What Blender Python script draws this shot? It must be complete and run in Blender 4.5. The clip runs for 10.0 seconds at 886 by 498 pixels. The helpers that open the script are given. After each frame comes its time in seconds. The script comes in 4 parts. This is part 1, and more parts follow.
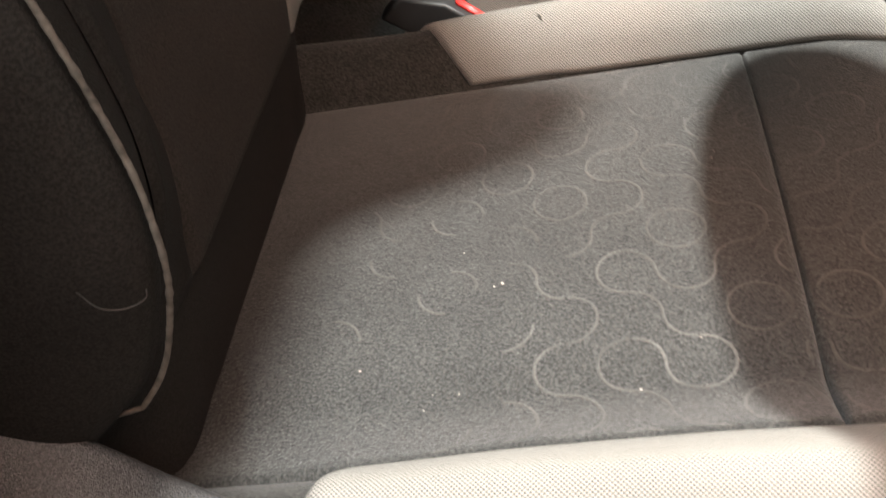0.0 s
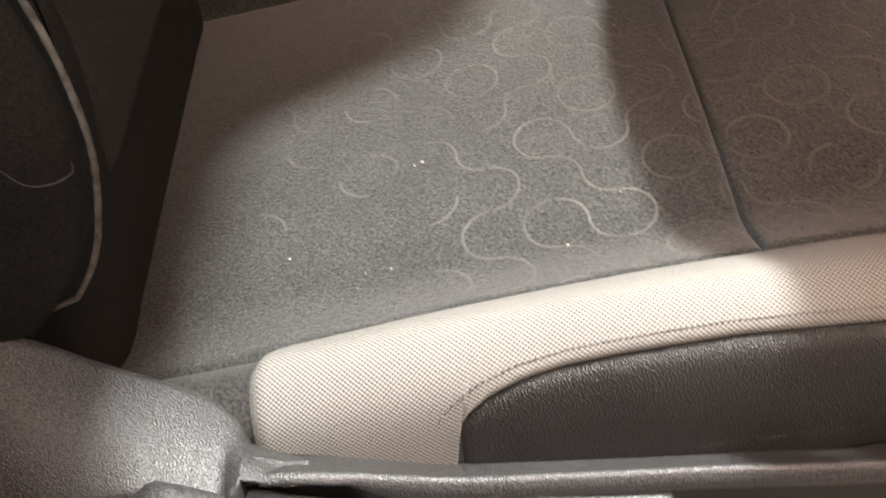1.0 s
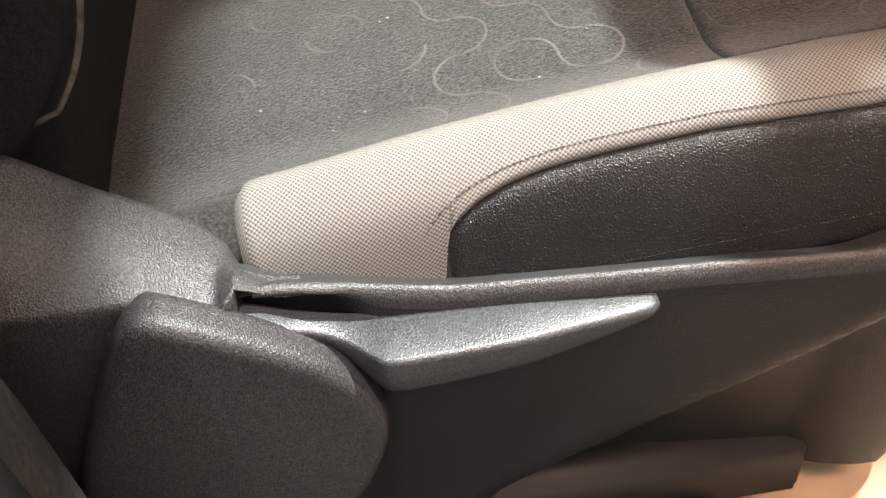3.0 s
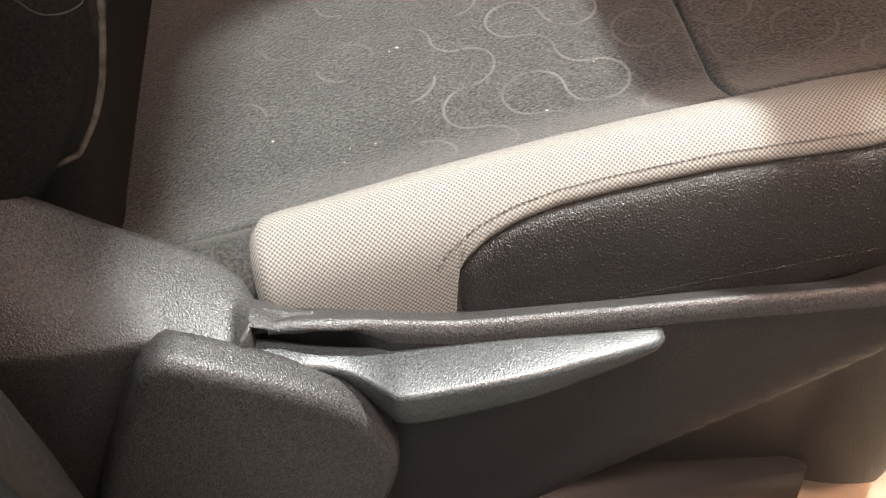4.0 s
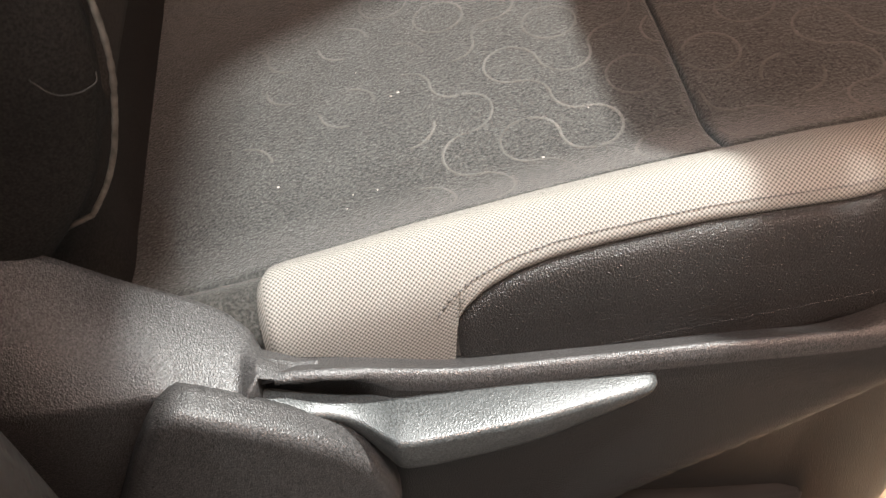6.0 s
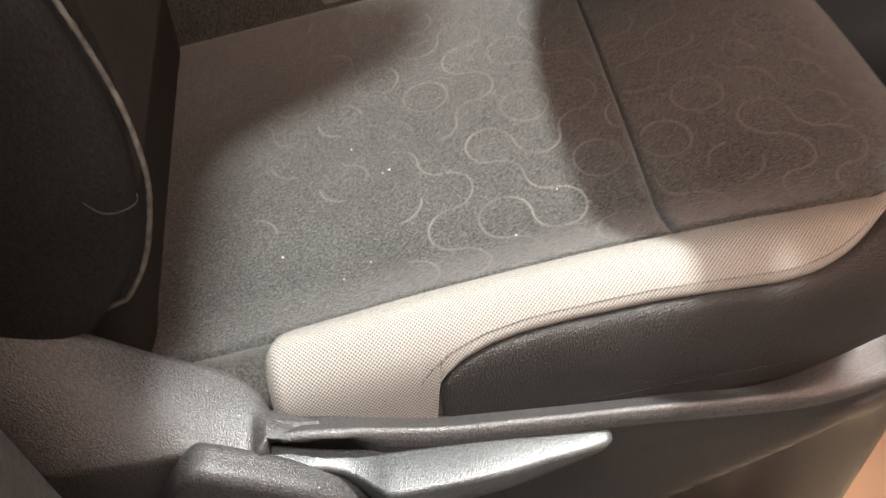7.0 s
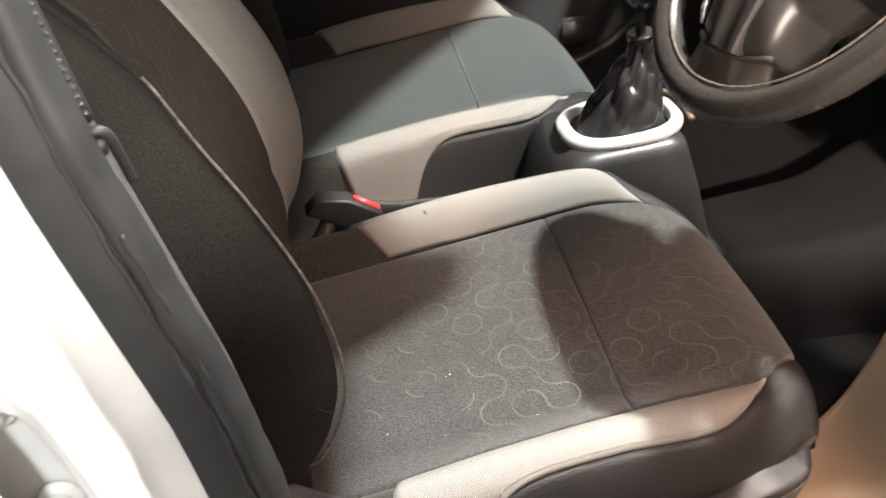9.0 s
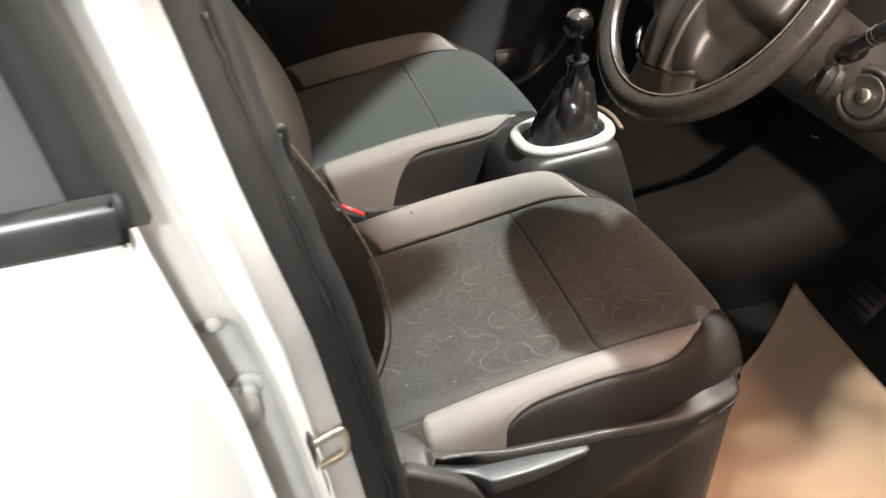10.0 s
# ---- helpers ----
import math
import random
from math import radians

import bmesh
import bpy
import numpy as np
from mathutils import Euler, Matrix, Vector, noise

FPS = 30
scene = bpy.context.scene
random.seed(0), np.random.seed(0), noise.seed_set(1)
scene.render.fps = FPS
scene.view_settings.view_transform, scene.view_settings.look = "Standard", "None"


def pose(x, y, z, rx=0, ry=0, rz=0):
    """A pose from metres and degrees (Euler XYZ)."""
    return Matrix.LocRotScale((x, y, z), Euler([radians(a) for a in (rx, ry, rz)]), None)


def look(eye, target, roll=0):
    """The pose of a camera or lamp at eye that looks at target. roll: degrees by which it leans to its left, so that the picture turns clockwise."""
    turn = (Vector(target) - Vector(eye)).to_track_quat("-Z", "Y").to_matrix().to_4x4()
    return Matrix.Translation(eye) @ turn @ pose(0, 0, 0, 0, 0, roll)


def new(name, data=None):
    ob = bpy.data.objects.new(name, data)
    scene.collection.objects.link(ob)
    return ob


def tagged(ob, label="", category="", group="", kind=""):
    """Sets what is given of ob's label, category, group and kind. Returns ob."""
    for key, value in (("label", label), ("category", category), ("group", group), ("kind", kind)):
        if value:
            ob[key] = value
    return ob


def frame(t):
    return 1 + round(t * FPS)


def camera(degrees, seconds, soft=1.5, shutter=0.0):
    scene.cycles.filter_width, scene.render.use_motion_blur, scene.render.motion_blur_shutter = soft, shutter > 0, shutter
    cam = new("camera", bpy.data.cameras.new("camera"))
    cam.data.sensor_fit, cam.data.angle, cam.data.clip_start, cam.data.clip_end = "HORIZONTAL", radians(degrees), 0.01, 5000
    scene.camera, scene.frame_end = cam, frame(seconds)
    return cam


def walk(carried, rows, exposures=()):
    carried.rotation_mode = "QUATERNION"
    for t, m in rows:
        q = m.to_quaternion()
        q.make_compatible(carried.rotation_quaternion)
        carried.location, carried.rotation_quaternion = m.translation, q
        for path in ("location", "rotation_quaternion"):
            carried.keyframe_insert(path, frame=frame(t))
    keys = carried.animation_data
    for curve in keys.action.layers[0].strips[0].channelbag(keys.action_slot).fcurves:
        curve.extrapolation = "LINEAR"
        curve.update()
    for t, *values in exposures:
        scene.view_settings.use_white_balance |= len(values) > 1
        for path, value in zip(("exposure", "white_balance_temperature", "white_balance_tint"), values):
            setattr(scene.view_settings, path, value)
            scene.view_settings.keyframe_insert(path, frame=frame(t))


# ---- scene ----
cam = camera(47.9, 10.0, shutter=0.5)
PATH = [
    (0, (0.019, -0.511, 0.73), (-0.176, 1.038, -0.52), -5.1),
    (0.5, (0.007, -0.528, 0.726), (-0.076, 0.978, -0.588), -5.6),
    (1, (0.007, -0.536, 0.709), (-0.006, 0.928, -0.653), -6.0),
    (1.5, (0.013, -0.551, 0.688), (0.055, 0.894, -0.694), -6.4),
    (2, (-0.007, -0.569, 0.658), (0.089, 0.866, -0.731), -5.5),
    (2.5, (-0.02, -0.589, 0.658), (0.095, 0.841, -0.735), -4.9),
    (2.7, (-0.024, -0.594, 0.653), (0.092, 0.842, -0.734), -5.0),
    (3.8, (-0.028, -0.586, 0.672), (0.086, 0.841, -0.725), -5.3),
    (4, (-0.029, -0.586, 0.677), (0.086, 0.84, -0.72), -5.0),
    (4.5, (-0.029, -0.586, 0.685), (0.086, 0.839, -0.714), -5.0),
    (5, (-0.031, -0.585, 0.693), (0.084, 0.842, -0.704), -5.1),
    (6.3, (-0.021, -0.582, 0.721), (0.077, 0.844, -0.678), -5.9),
    (6.5, (-0.021, -0.584, 0.735), (0.084, 0.835, -0.672), -5.5),
    (7, (-0.015, -0.61, 0.791), (0.099, 0.818, -0.605), -5.2),
    (7.5, (-0.011, -0.669, 0.873), (0.093, 0.79, -0.491), -5.6),
    (8, (-0.04, -0.73, 0.948), (0.095, 0.793, -0.34), -4.6),
    (8.5, (-0.085, -0.798, 1.025), (0.076, 0.789, -0.181), -4.7),
    (9, (-0.121, -0.878, 1.073), (0.119, 0.754, -0.058), -4.7),
    (9.5, (-0.183, -1.008, 1.127), (0.156, 0.628, 0.029), -4.7),
    (9.8, (-0.237, -1.076, 1.159), (0.159, 0.556, 0.072), -4.3),
    (10, (-0.284, -1.096, 1.173), (0.15, 0.528, 0.089), -3.9),
]
walk(cam, [(t, look(eye, target, roll)) for t, eye, target, roll in PATH],
     exposures=[(0, 0.07), (1.5, 0.0), (4.5, 0.02), (6.5, 0.04), (7.5, 0.15), (8.5, 0.14), (9.0, 0.13), (9.5, 0.0), (10.0, -0.24)])

import functools

# ---- world and lamps ----
world = bpy.data.worlds.new("garage")
scene.world = world
world.use_nodes = True
world.node_tree.nodes["Background"].inputs[0].default_value = (1.0, 0.845, 0.765, 1)
world.node_tree.nodes["Background"].inputs[1].default_value = 0.62


def lamp(name, kind, eye, target, energy, colour, size, spread=None, blend=0.3):
    data = bpy.data.lights.new(name, kind)
    data.energy, data.color = energy, colour
    if kind == "SPOT":
        data.spot_size, data.spot_blend, data.shadow_soft_size = radians(spread), blend, size
    elif isinstance(size, tuple):
        data.shape, data.size, data.size_y = "RECTANGLE", *size
    else:
        data.shape, data.size = "DISK", size
    ob = new(name, data)
    ob.matrix_world = look(eye, target)
    return ob


# a ceiling lamp ahead of the windscreen and one beside the open driver's door
lamp("ceiling_lamp_front", "AREA", (1.20, 0.10, 2.75), (0.20, 0.15, 0.35), 300, (0.96, 0.97, 0.93), 0.10)
lamp("ceiling_lamp_side", "SPOT", (0.04, -0.75, 2.50), (0.015, -0.215, 0.34), 240, (0.95, 0.97, 0.99), 0.06, 9.4, 0.35)
lamp("ceiling_lamp_corner", "SPOT", (0.08, -0.43, 2.60), (0.76, -0.10, 0.02), 460, (1.0, 0.93, 0.83), 0.09, 15.5, 0.25)

# added strip for fill and long highlights, not a known source
lamp("fill_strip", "AREA", (0.15, -1.95, 2.35), (0.25, 0.15, 0.40), 10, (1.0, 0.95, 0.88), (1.2, 0.06))
# made-up spot that only whitens the pillar and rear door
lamp("pillar_fill_spot", "SPOT", (-0.90, -2.60, 2.10), (-0.66, -0.52, 0.72), 400, (0.93, 1.0, 1.0), 0.10, 21, 0.45)
# narrow spot added to lift the upper backrest side and pillar trim
lamp("backrest_fill_spot", "SPOT", (0.55, -2.30, 1.75), (-0.21, -0.27, 0.83), 600, (1.0, 0.92, 0.85), 0.08, 8.6, 0.5)

# unseen warm fill, added for the cushion front, skirt and paper
lamp("warm_fill_spot", "SPOT", (1.00, -1.30, 2.30), (0.54, -0.02, 0.32), 380, (1.0, 0.62, 0.46), 0.35, 34, 0.4)

# invented spot, its cone kept to the wheel and dash it brightens
lamp("dash_fill_spot", "SPOT", (-0.30, -2.40, 1.90), (0.54, -0.08, 0.66), 580, (1.0, 0.86, 0.74), 0.05, 12.5, 0.35)

# ---- materials ----


def material(name, colour, rough=0.6, metal=0.0, spec=0.5, var=0.15, var_scale=12, grain=0, bump=0.0, dist=0.0004,
             kind="noise", coords="Object", tint=None, coat=0.0, sheen=0.0, rough_var=0.08, speck=0.0, speck_scale=750):
    m = bpy.data.materials.new(name)
    m.use_nodes = True
    nt = m.node_tree
    b = nt.nodes["Principled BSDF"]
    b.inputs["Roughness"].default_value = rough
    b.inputs["Metallic"].default_value = metal
    b.inputs["Specular IOR Level"].default_value = spec
    b.inputs["Coat Weight"].default_value = coat
    b.inputs["Sheen Weight"].default_value = sheen
    b.inputs["Sheen Roughness"].default_value = 0.5
    tc = nt.nodes.new("ShaderNodeTexCoord")
    n1 = nt.nodes.new("ShaderNodeTexNoise")
    n1.inputs["Scale"].default_value, n1.inputs["Detail"].default_value = var_scale, 6
    nt.links.new(tc.outputs["Object"], n1.inputs["Vector"])
    ramp = nt.nodes.new("ShaderNodeMapRange")
    ramp.inputs[1].default_value, ramp.inputs[2].default_value = 0.3, 0.7
    nt.links.new(n1.outputs["Fac"], ramp.inputs[0])
    mix = nt.nodes.new("ShaderNodeMix")
    mix.data_type = "RGBA"
    c = Vector(colour)
    t = Vector(tint) if tint else c
    mix.inputs["A"].default_value = (*(c * (1 - var)), 1)
    mix.inputs["B"].default_value = (*(t * (1 + var)), 1)
    nt.links.new(ramp.outputs[0], mix.inputs["Factor"])
    out = mix.outputs["Result"]
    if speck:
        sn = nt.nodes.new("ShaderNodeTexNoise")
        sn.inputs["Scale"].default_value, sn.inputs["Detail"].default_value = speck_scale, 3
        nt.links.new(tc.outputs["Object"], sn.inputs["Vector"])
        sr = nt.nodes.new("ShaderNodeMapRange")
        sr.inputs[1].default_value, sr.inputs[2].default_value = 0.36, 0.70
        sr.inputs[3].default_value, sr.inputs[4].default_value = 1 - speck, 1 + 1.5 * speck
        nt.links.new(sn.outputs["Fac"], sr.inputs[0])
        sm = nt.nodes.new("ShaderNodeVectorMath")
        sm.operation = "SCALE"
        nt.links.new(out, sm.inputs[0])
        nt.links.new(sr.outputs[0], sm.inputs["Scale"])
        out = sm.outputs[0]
    rr = nt.nodes.new("ShaderNodeMapRange")
    rr.inputs[3].default_value, rr.inputs[4].default_value = max(0, rough - rough_var), min(1, rough + rough_var)
    nt.links.new(n1.outputs["Fac"], rr.inputs[0])
    nt.links.new(rr.outputs[0], b.inputs["Roughness"])
    if grain:
        src = tc.outputs["UV" if coords == "UV" else "Object"]
        if kind == "noise":
            g = nt.nodes.new("ShaderNodeTexNoise")
            g.inputs["Scale"].default_value, g.inputs["Detail"].default_value = grain, 4
            h = g.outputs["Fac"]
        else:
            g = nt.nodes.new("ShaderNodeTexVoronoi")
            g.feature = "SMOOTH_F1" if kind == "leather" else "F1"
            g.inputs["Scale"].default_value = grain
            g.inputs["Randomness"].default_value = 0.0 if kind == "weave" else 1.0
            h = g.outputs["Distance"]
        nt.links.new(src, g.inputs["Vector"])
        if kind == "weave":
            mp = nt.nodes.new("ShaderNodeMapping")
            mp.inputs["Rotation"].default_value = (0, 0, radians(45))
            nt.links.new(src, mp.inputs["Vector"])
            nt.links.new(mp.outputs[0], g.inputs["Vector"])
            dk = nt.nodes.new("ShaderNodeMapRange")
            dk.inputs[1].default_value, dk.inputs[2].default_value = 0.32, 0.60
            nt.links.new(h, dk.inputs[0])
            mul = nt.nodes.new("ShaderNodeMix")
            mul.data_type = "RGBA"
            mul.inputs["B"].default_value = (*(c * 0.13), 1)
            nt.links.new(dk.outputs[0], mul.inputs["Factor"])
            nt.links.new(out, mul.inputs["A"])
            out = mul.outputs["Result"]
        bp = nt.nodes.new("ShaderNodeBump")
        bp.inputs["Strength"].default_value, bp.inputs["Distance"].default_value = bump, dist
        bp.invert = kind in ("weave", "grain")
        nt.links.new(h, bp.inputs["Height"])
        nt.links.new(bp.outputs[0], b.inputs["Normal"])
    nt.links.new(out, b.inputs["Base Color"])
    return m


FABRIC = material("charcoal_cloth", (0.0275, 0.0275, 0.0255), 0.9, spec=0.25, var=0.16, var_scale=30, grain=620, bump=1.0, dist=0.0012, sheen=0.2, speck=0.62, speck_scale=560)
FABRIC_PLAIN = material("plain_teal_grey_cloth", (0.0220, 0.0294, 0.0279), 0.85, spec=0.25, var=0.10, var_scale=14, grain=900, bump=0.6, dist=0.0005, sheen=0.25)
FABRIC_BACK = material("black_backrest_cloth", (0.017, 0.0155, 0.014), 0.9, spec=0.12, var=0.12, var_scale=20, grain=900, bump=0.7, dist=0.0005, speck=0.3)
FABRIC_DARK = material("dark_brown_grey_cloth", (0.030, 0.026, 0.023), 0.9, spec=0.15, var=0.14, var_scale=20, grain=900, bump=0.7, dist=0.0005, speck=0.35)
GUSSET = material("olive_black_cloth", (0.027, 0.026, 0.0235), 0.9, spec=0.2, var=0.2, var_scale=40, grain=700, bump=0.9, dist=0.0007, sheen=0.1, speck=0.5, speck_scale=600)
LIGHT = material("light_grey_mesh_cloth", (0.250, 0.237, 0.214), 0.75, spec=0.3, var=0.06, var_scale=9, grain=580, bump=0.8, dist=0.0005, kind="weave", coords="UV")
LINE_DIM = material("dim_pattern_thread", (0.040, 0.036, 0.032), 0.85, spec=0.2, var=0.35, var_scale=22, grain=1200, bump=0.4)
LINE = material("pattern_thread", (0.064, 0.0615, 0.0565), 0.85, spec=0.2, var=0.30, var_scale=22, grain=900, bump=0.6, sheen=0.2, speck=0.2, speck_scale=700)
PIPE = material("worn_piping_cloth", (0.100, 0.086, 0.072), 0.8, spec=0.3, var=0.55, var_scale=160, grain=900, bump=0.6)
STITCH = material("grey_stitch_thread", (0.07, 0.065, 0.065), 0.7, var=0.2)
VINYL = material("black_leatherette", (0.0165, 0.0152, 0.0142), 0.42, spec=0.4, var=0.12, var_scale=25, grain=1250, bump=1.0, dist=0.0009, kind="leather")
# specks in the next three plastics' colour stand in for their grain's sparkle
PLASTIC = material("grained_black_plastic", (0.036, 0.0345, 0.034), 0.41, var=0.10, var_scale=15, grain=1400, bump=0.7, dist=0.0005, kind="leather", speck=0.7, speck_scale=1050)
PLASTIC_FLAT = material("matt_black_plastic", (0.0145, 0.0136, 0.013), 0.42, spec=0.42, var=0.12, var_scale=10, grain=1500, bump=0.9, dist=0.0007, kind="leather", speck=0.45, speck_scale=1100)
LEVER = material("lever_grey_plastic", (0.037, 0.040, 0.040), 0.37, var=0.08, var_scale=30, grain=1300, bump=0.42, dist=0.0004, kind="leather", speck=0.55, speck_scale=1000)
TRIM_GREY = material("pillar_grey_plastic", (0.050, 0.047, 0.045), 0.55, var=0.18, var_scale=22, grain=240, bump=0.7, dist=0.0014, kind="leather")
RUBBER = material("black_rubber", (0.010, 0.010, 0.010), 0.6, var=0.3, var_scale=40, grain=300, bump=0.2)
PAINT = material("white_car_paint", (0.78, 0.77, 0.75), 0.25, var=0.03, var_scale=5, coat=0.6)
# jamb white, darkened: shade from the door edge is put into its colour
PAINT_SHADED = material("shaded_white_paint", (0.50, 0.49, 0.475), 0.4, var=0.10, var_scale=18)
STEEL = material("zinc_plated_steel", (0.62, 0.58, 0.46), 0.3, metal=1.0, var=0.1, var_scale=40)
CHROME = material("polished_chrome", (0.80, 0.79, 0.78), 0.12, metal=1.0, var=0.03)
SILVER = material("silver_painted_plastic", (0.62, 0.61, 0.60), 0.32, metal=0.35, var=0.04, var_scale=30)
GLOSS = material("gloss_black_plastic", (0.012, 0.012, 0.013), 0.24, spec=0.4, var=0.1)
BOOT = material("black_boot_leather", (0.020, 0.019, 0.019), 0.22, var=0.2, var_scale=40, grain=500, bump=0.4, kind="leather")
WHEEL = material("worn_wheel_leather", (0.025, 0.0225, 0.0205), 0.27, var=0.18, var_scale=20, grain=800, bump=0.3, kind="leather")
WHEEL_SATIN = material("satin_grey_plastic", (0.075, 0.066, 0.058), 0.32, metal=0.3, var=0.10, var_scale=20)
RED = material("red_plastic", (0.62, 0.035, 0.03), 0.4, var=0.08)
CARPET = material("black_carpet", (0.033, 0.032, 0.032), 0.95, spec=0.2, var=0.08, var_scale=30, grain=500, bump=1.0, dist=0.002)
PAPER = material("brown_kraft_paper", (0.70, 0.54, 0.375), 0.75, var=0.10, var_scale=5, tint=(0.70, 0.55, 0.40), grain=40, bump=0.25, dist=0.003)
DASH = material("dark_dash_plastic", (0.036, 0.036, 0.036), 0.45, var=0.12, var_scale=12, grain=600, bump=0.35, kind="leather")
HUB = material("dark_hub_plastic", (0.027, 0.0245, 0.0225), 0.36, var=0.15, var_scale=12, grain=600, bump=0.35, kind="leather")
CONSOLE = material("black_console_plastic", (0.019, 0.0185, 0.018), 0.42, var=0.12, var_scale=12, grain=900, bump=0.35, kind="leather")
BROWN = material("brown_plastic", (0.13, 0.095, 0.065), 0.45, var=0.15)
CONCRETE = material("workshop_floor", (0.22, 0.21, 0.20), 0.6, var=0.12, var_scale=2, grain=60, bump=0.2)
LINING = material("grey_headlining", (0.30, 0.29, 0.28), 0.95, spec=0.1, var=0.05, grain=400, bump=0.3)
CRUMB = material("pale_crumbs", (0.42, 0.39, 0.35), 0.8)
MOULD = material("worn_black_moulding", (0.050, 0.049, 0.048), 0.30, var=0.15, var_scale=20)
# opaque grey stands in for the surroundings reflected in the pane
GLASS = material("reflection_grey_glass", (0.16, 0.155, 0.155), 0.12, var=0.05, var_scale=2)

# ---- mesh helpers ----


def part(name, bm, mat, parent=None, label=""):
    me = bpy.data.meshes.new(name)
    bmesh.ops.recalc_face_normals(bm, faces=bm.faces)
    for f in bm.faces:
        f.smooth = True
    bm.to_mesh(me)
    bm.free()
    me.materials.append(mat)
    ob = new(name, me)
    ob.parent = parent
    if label:
        ob["label"] = label
    return ob


def thing(name, label, category, group="", kind=""):
    return tagged(new(name), label, category, group, kind)


def lerp(a, b, t):
    return a + (b - a) * t


NEAR = 0.012 * np.array((-1, -0.5, 0, 0.5, 1))


def table(x, pairs):
    """Smooth reading of a small table of pairs."""
    xs, ys = [p[0] for p in pairs], [p[1] for p in pairs]
    return float(np.interp(x + NEAR, xs, ys).mean())


def smooth(points, n):
    """n points along a Catmull-Rom curve through the points, evenly spaced."""
    p = [np.array(q, float) for q in points]
    p = [2 * p[0] - p[1]] + p + [2 * p[-1] - p[-2]]
    out = []
    for i in range(1, len(p) - 2):
        for t in np.linspace(0, 1, 12, endpoint=False):
            out.append(0.5 * (2 * p[i] + (p[i + 1] - p[i - 1]) * t + (2 * p[i - 1] - 5 * p[i] + 4 * p[i + 1] - p[i + 2]) * t ** 2
                              + (3 * p[i] - p[i - 1] - 3 * p[i + 1] + p[i + 2]) * t ** 3))
    out.append(p[-2])
    out = np.array(out)
    s = np.concatenate([[0], np.cumsum(np.linalg.norm(np.diff(out, axis=0), axis=1))])
    q = np.linspace(0, s[-1], n)
    return np.stack([np.interp(q, s, out[:, k]) for k in range(out.shape[1])], 1)


def sheet(rows, close_u=False, close_v=False, bm=None, puff=0.0, rim=0.0025, along_x=False):
    """A quad mesh over a grid of points, with UV in metres. puff lifts the inside along the normal and turns the border down."""
    g = np.array([[tuple(p) for p in r] for r in rows], float)
    nu, nv = g.shape[:2]
    if puff or rim < 0:
        du, dv = np.gradient(g, axis=0), np.gradient(g, axis=1)
        n = np.cross(du, dv)
        n /= np.maximum(np.linalg.norm(n, axis=2, keepdims=True), 1e-9)
        if n[:, :, 2].mean() + 0.3 * n[:, :, 0].mean() < 0:
            n = -n
        eu = np.concatenate([np.zeros((1, nv)), np.cumsum(np.linalg.norm(np.diff(g, axis=0), axis=2), 0)])
        ev = np.concatenate([np.zeros((nu, 1)), np.cumsum(np.linalg.norm(np.diff(g, axis=1), axis=2), 1)], 1)
        d = np.minimum(np.minimum(eu, eu[-1] - eu), np.minimum(ev, ev[:, -1:] - ev))
        k = np.clip(d / 0.007, 0, 1)
        g = g + n * ((puff + 0.002) * np.sqrt(1 - (1 - k) ** 2) - 0.002)[:, :, None]
    bm = bm or bmesh.new()
    uv = bm.loops.layers.uv.verify()
    vs = [[bm.verts.new(g[i, j]) for j in range(nv)] for i in range(nu)]
    su = np.concatenate([[0], np.cumsum(np.linalg.norm(np.diff(g[:, nv // 2], axis=0), axis=1))])
    sv = np.concatenate([[0], np.cumsum(np.linalg.norm(np.diff(g[nu // 2], axis=0), axis=1))])
    flat = np.concatenate([np.zeros((nu, 1)), np.cumsum(np.linalg.norm(np.diff(g[:, :, 1:], axis=1), axis=2), 1)], 1) if along_x else None
    for i in range(nu if close_u else nu - 1):
        for j in range(nv if close_v else nv - 1):
            a, b = (i + 1) % nu, (j + 1) % nv
            q = [vs[i][j], vs[a][j], vs[a][b], vs[i][b]]
            if len(set(q)) < 4:
                continue
            f = bm.faces.new(q)
            for loop, (x, y) in zip(f.loops, ((i, j), (i + 1, j), (i + 1, j + 1), (i, j + 1))):
                loop[uv].uv = (su[min(x, nu - 1)], sv[min(y, nv - 1)]) if not along_x else (g[x, y, 0], flat[x, y])
    return bm


def spaced(n, edge=0.0):
    """n parameters from 0 to 1, closer together at the ends."""
    t = np.linspace(0, 1, n)
    return t if not edge else (1 - edge) * t + edge * (0.5 - 0.5 * np.cos(np.pi * t))


def tube(points, radius, sides=8, bm=None, closed=False):
    p = np.array(points, float)
    n = len(p)
    tan = np.gradient(p, axis=0) if not closed else np.roll(p, -1, 0) - np.roll(p, 1, 0)
    rows = []
    up = np.array([0.13, 0.21, 0.97])
    for i in range(n):
        t = tan[i] / max(np.linalg.norm(tan[i]), 1e-9)
        a = np.cross(t, up)
        if np.linalg.norm(a) < 1e-3:
            a = np.cross(t, [1, 0, 0])
        a /= np.linalg.norm(a)
        b = np.cross(t, a)
        r = radius[i] if hasattr(radius, "__len__") else radius
        rows.append([p[i] + r * (math.cos(w) * a + math.sin(w) * b) for w in np.linspace(0, 2 * math.pi, sides, endpoint=False)])
    bm = sheet(rows, close_u=closed, close_v=True, bm=bm)
    if not closed:
        bm.verts.ensure_lookup_table()
        base = len(bm.verts) - n * sides
        for k in (base, base + (n - 1) * sides):
            try:
                bm.faces.new([bm.verts[k + j] for j in range(sides)])
            except ValueError:
                pass
    return bm


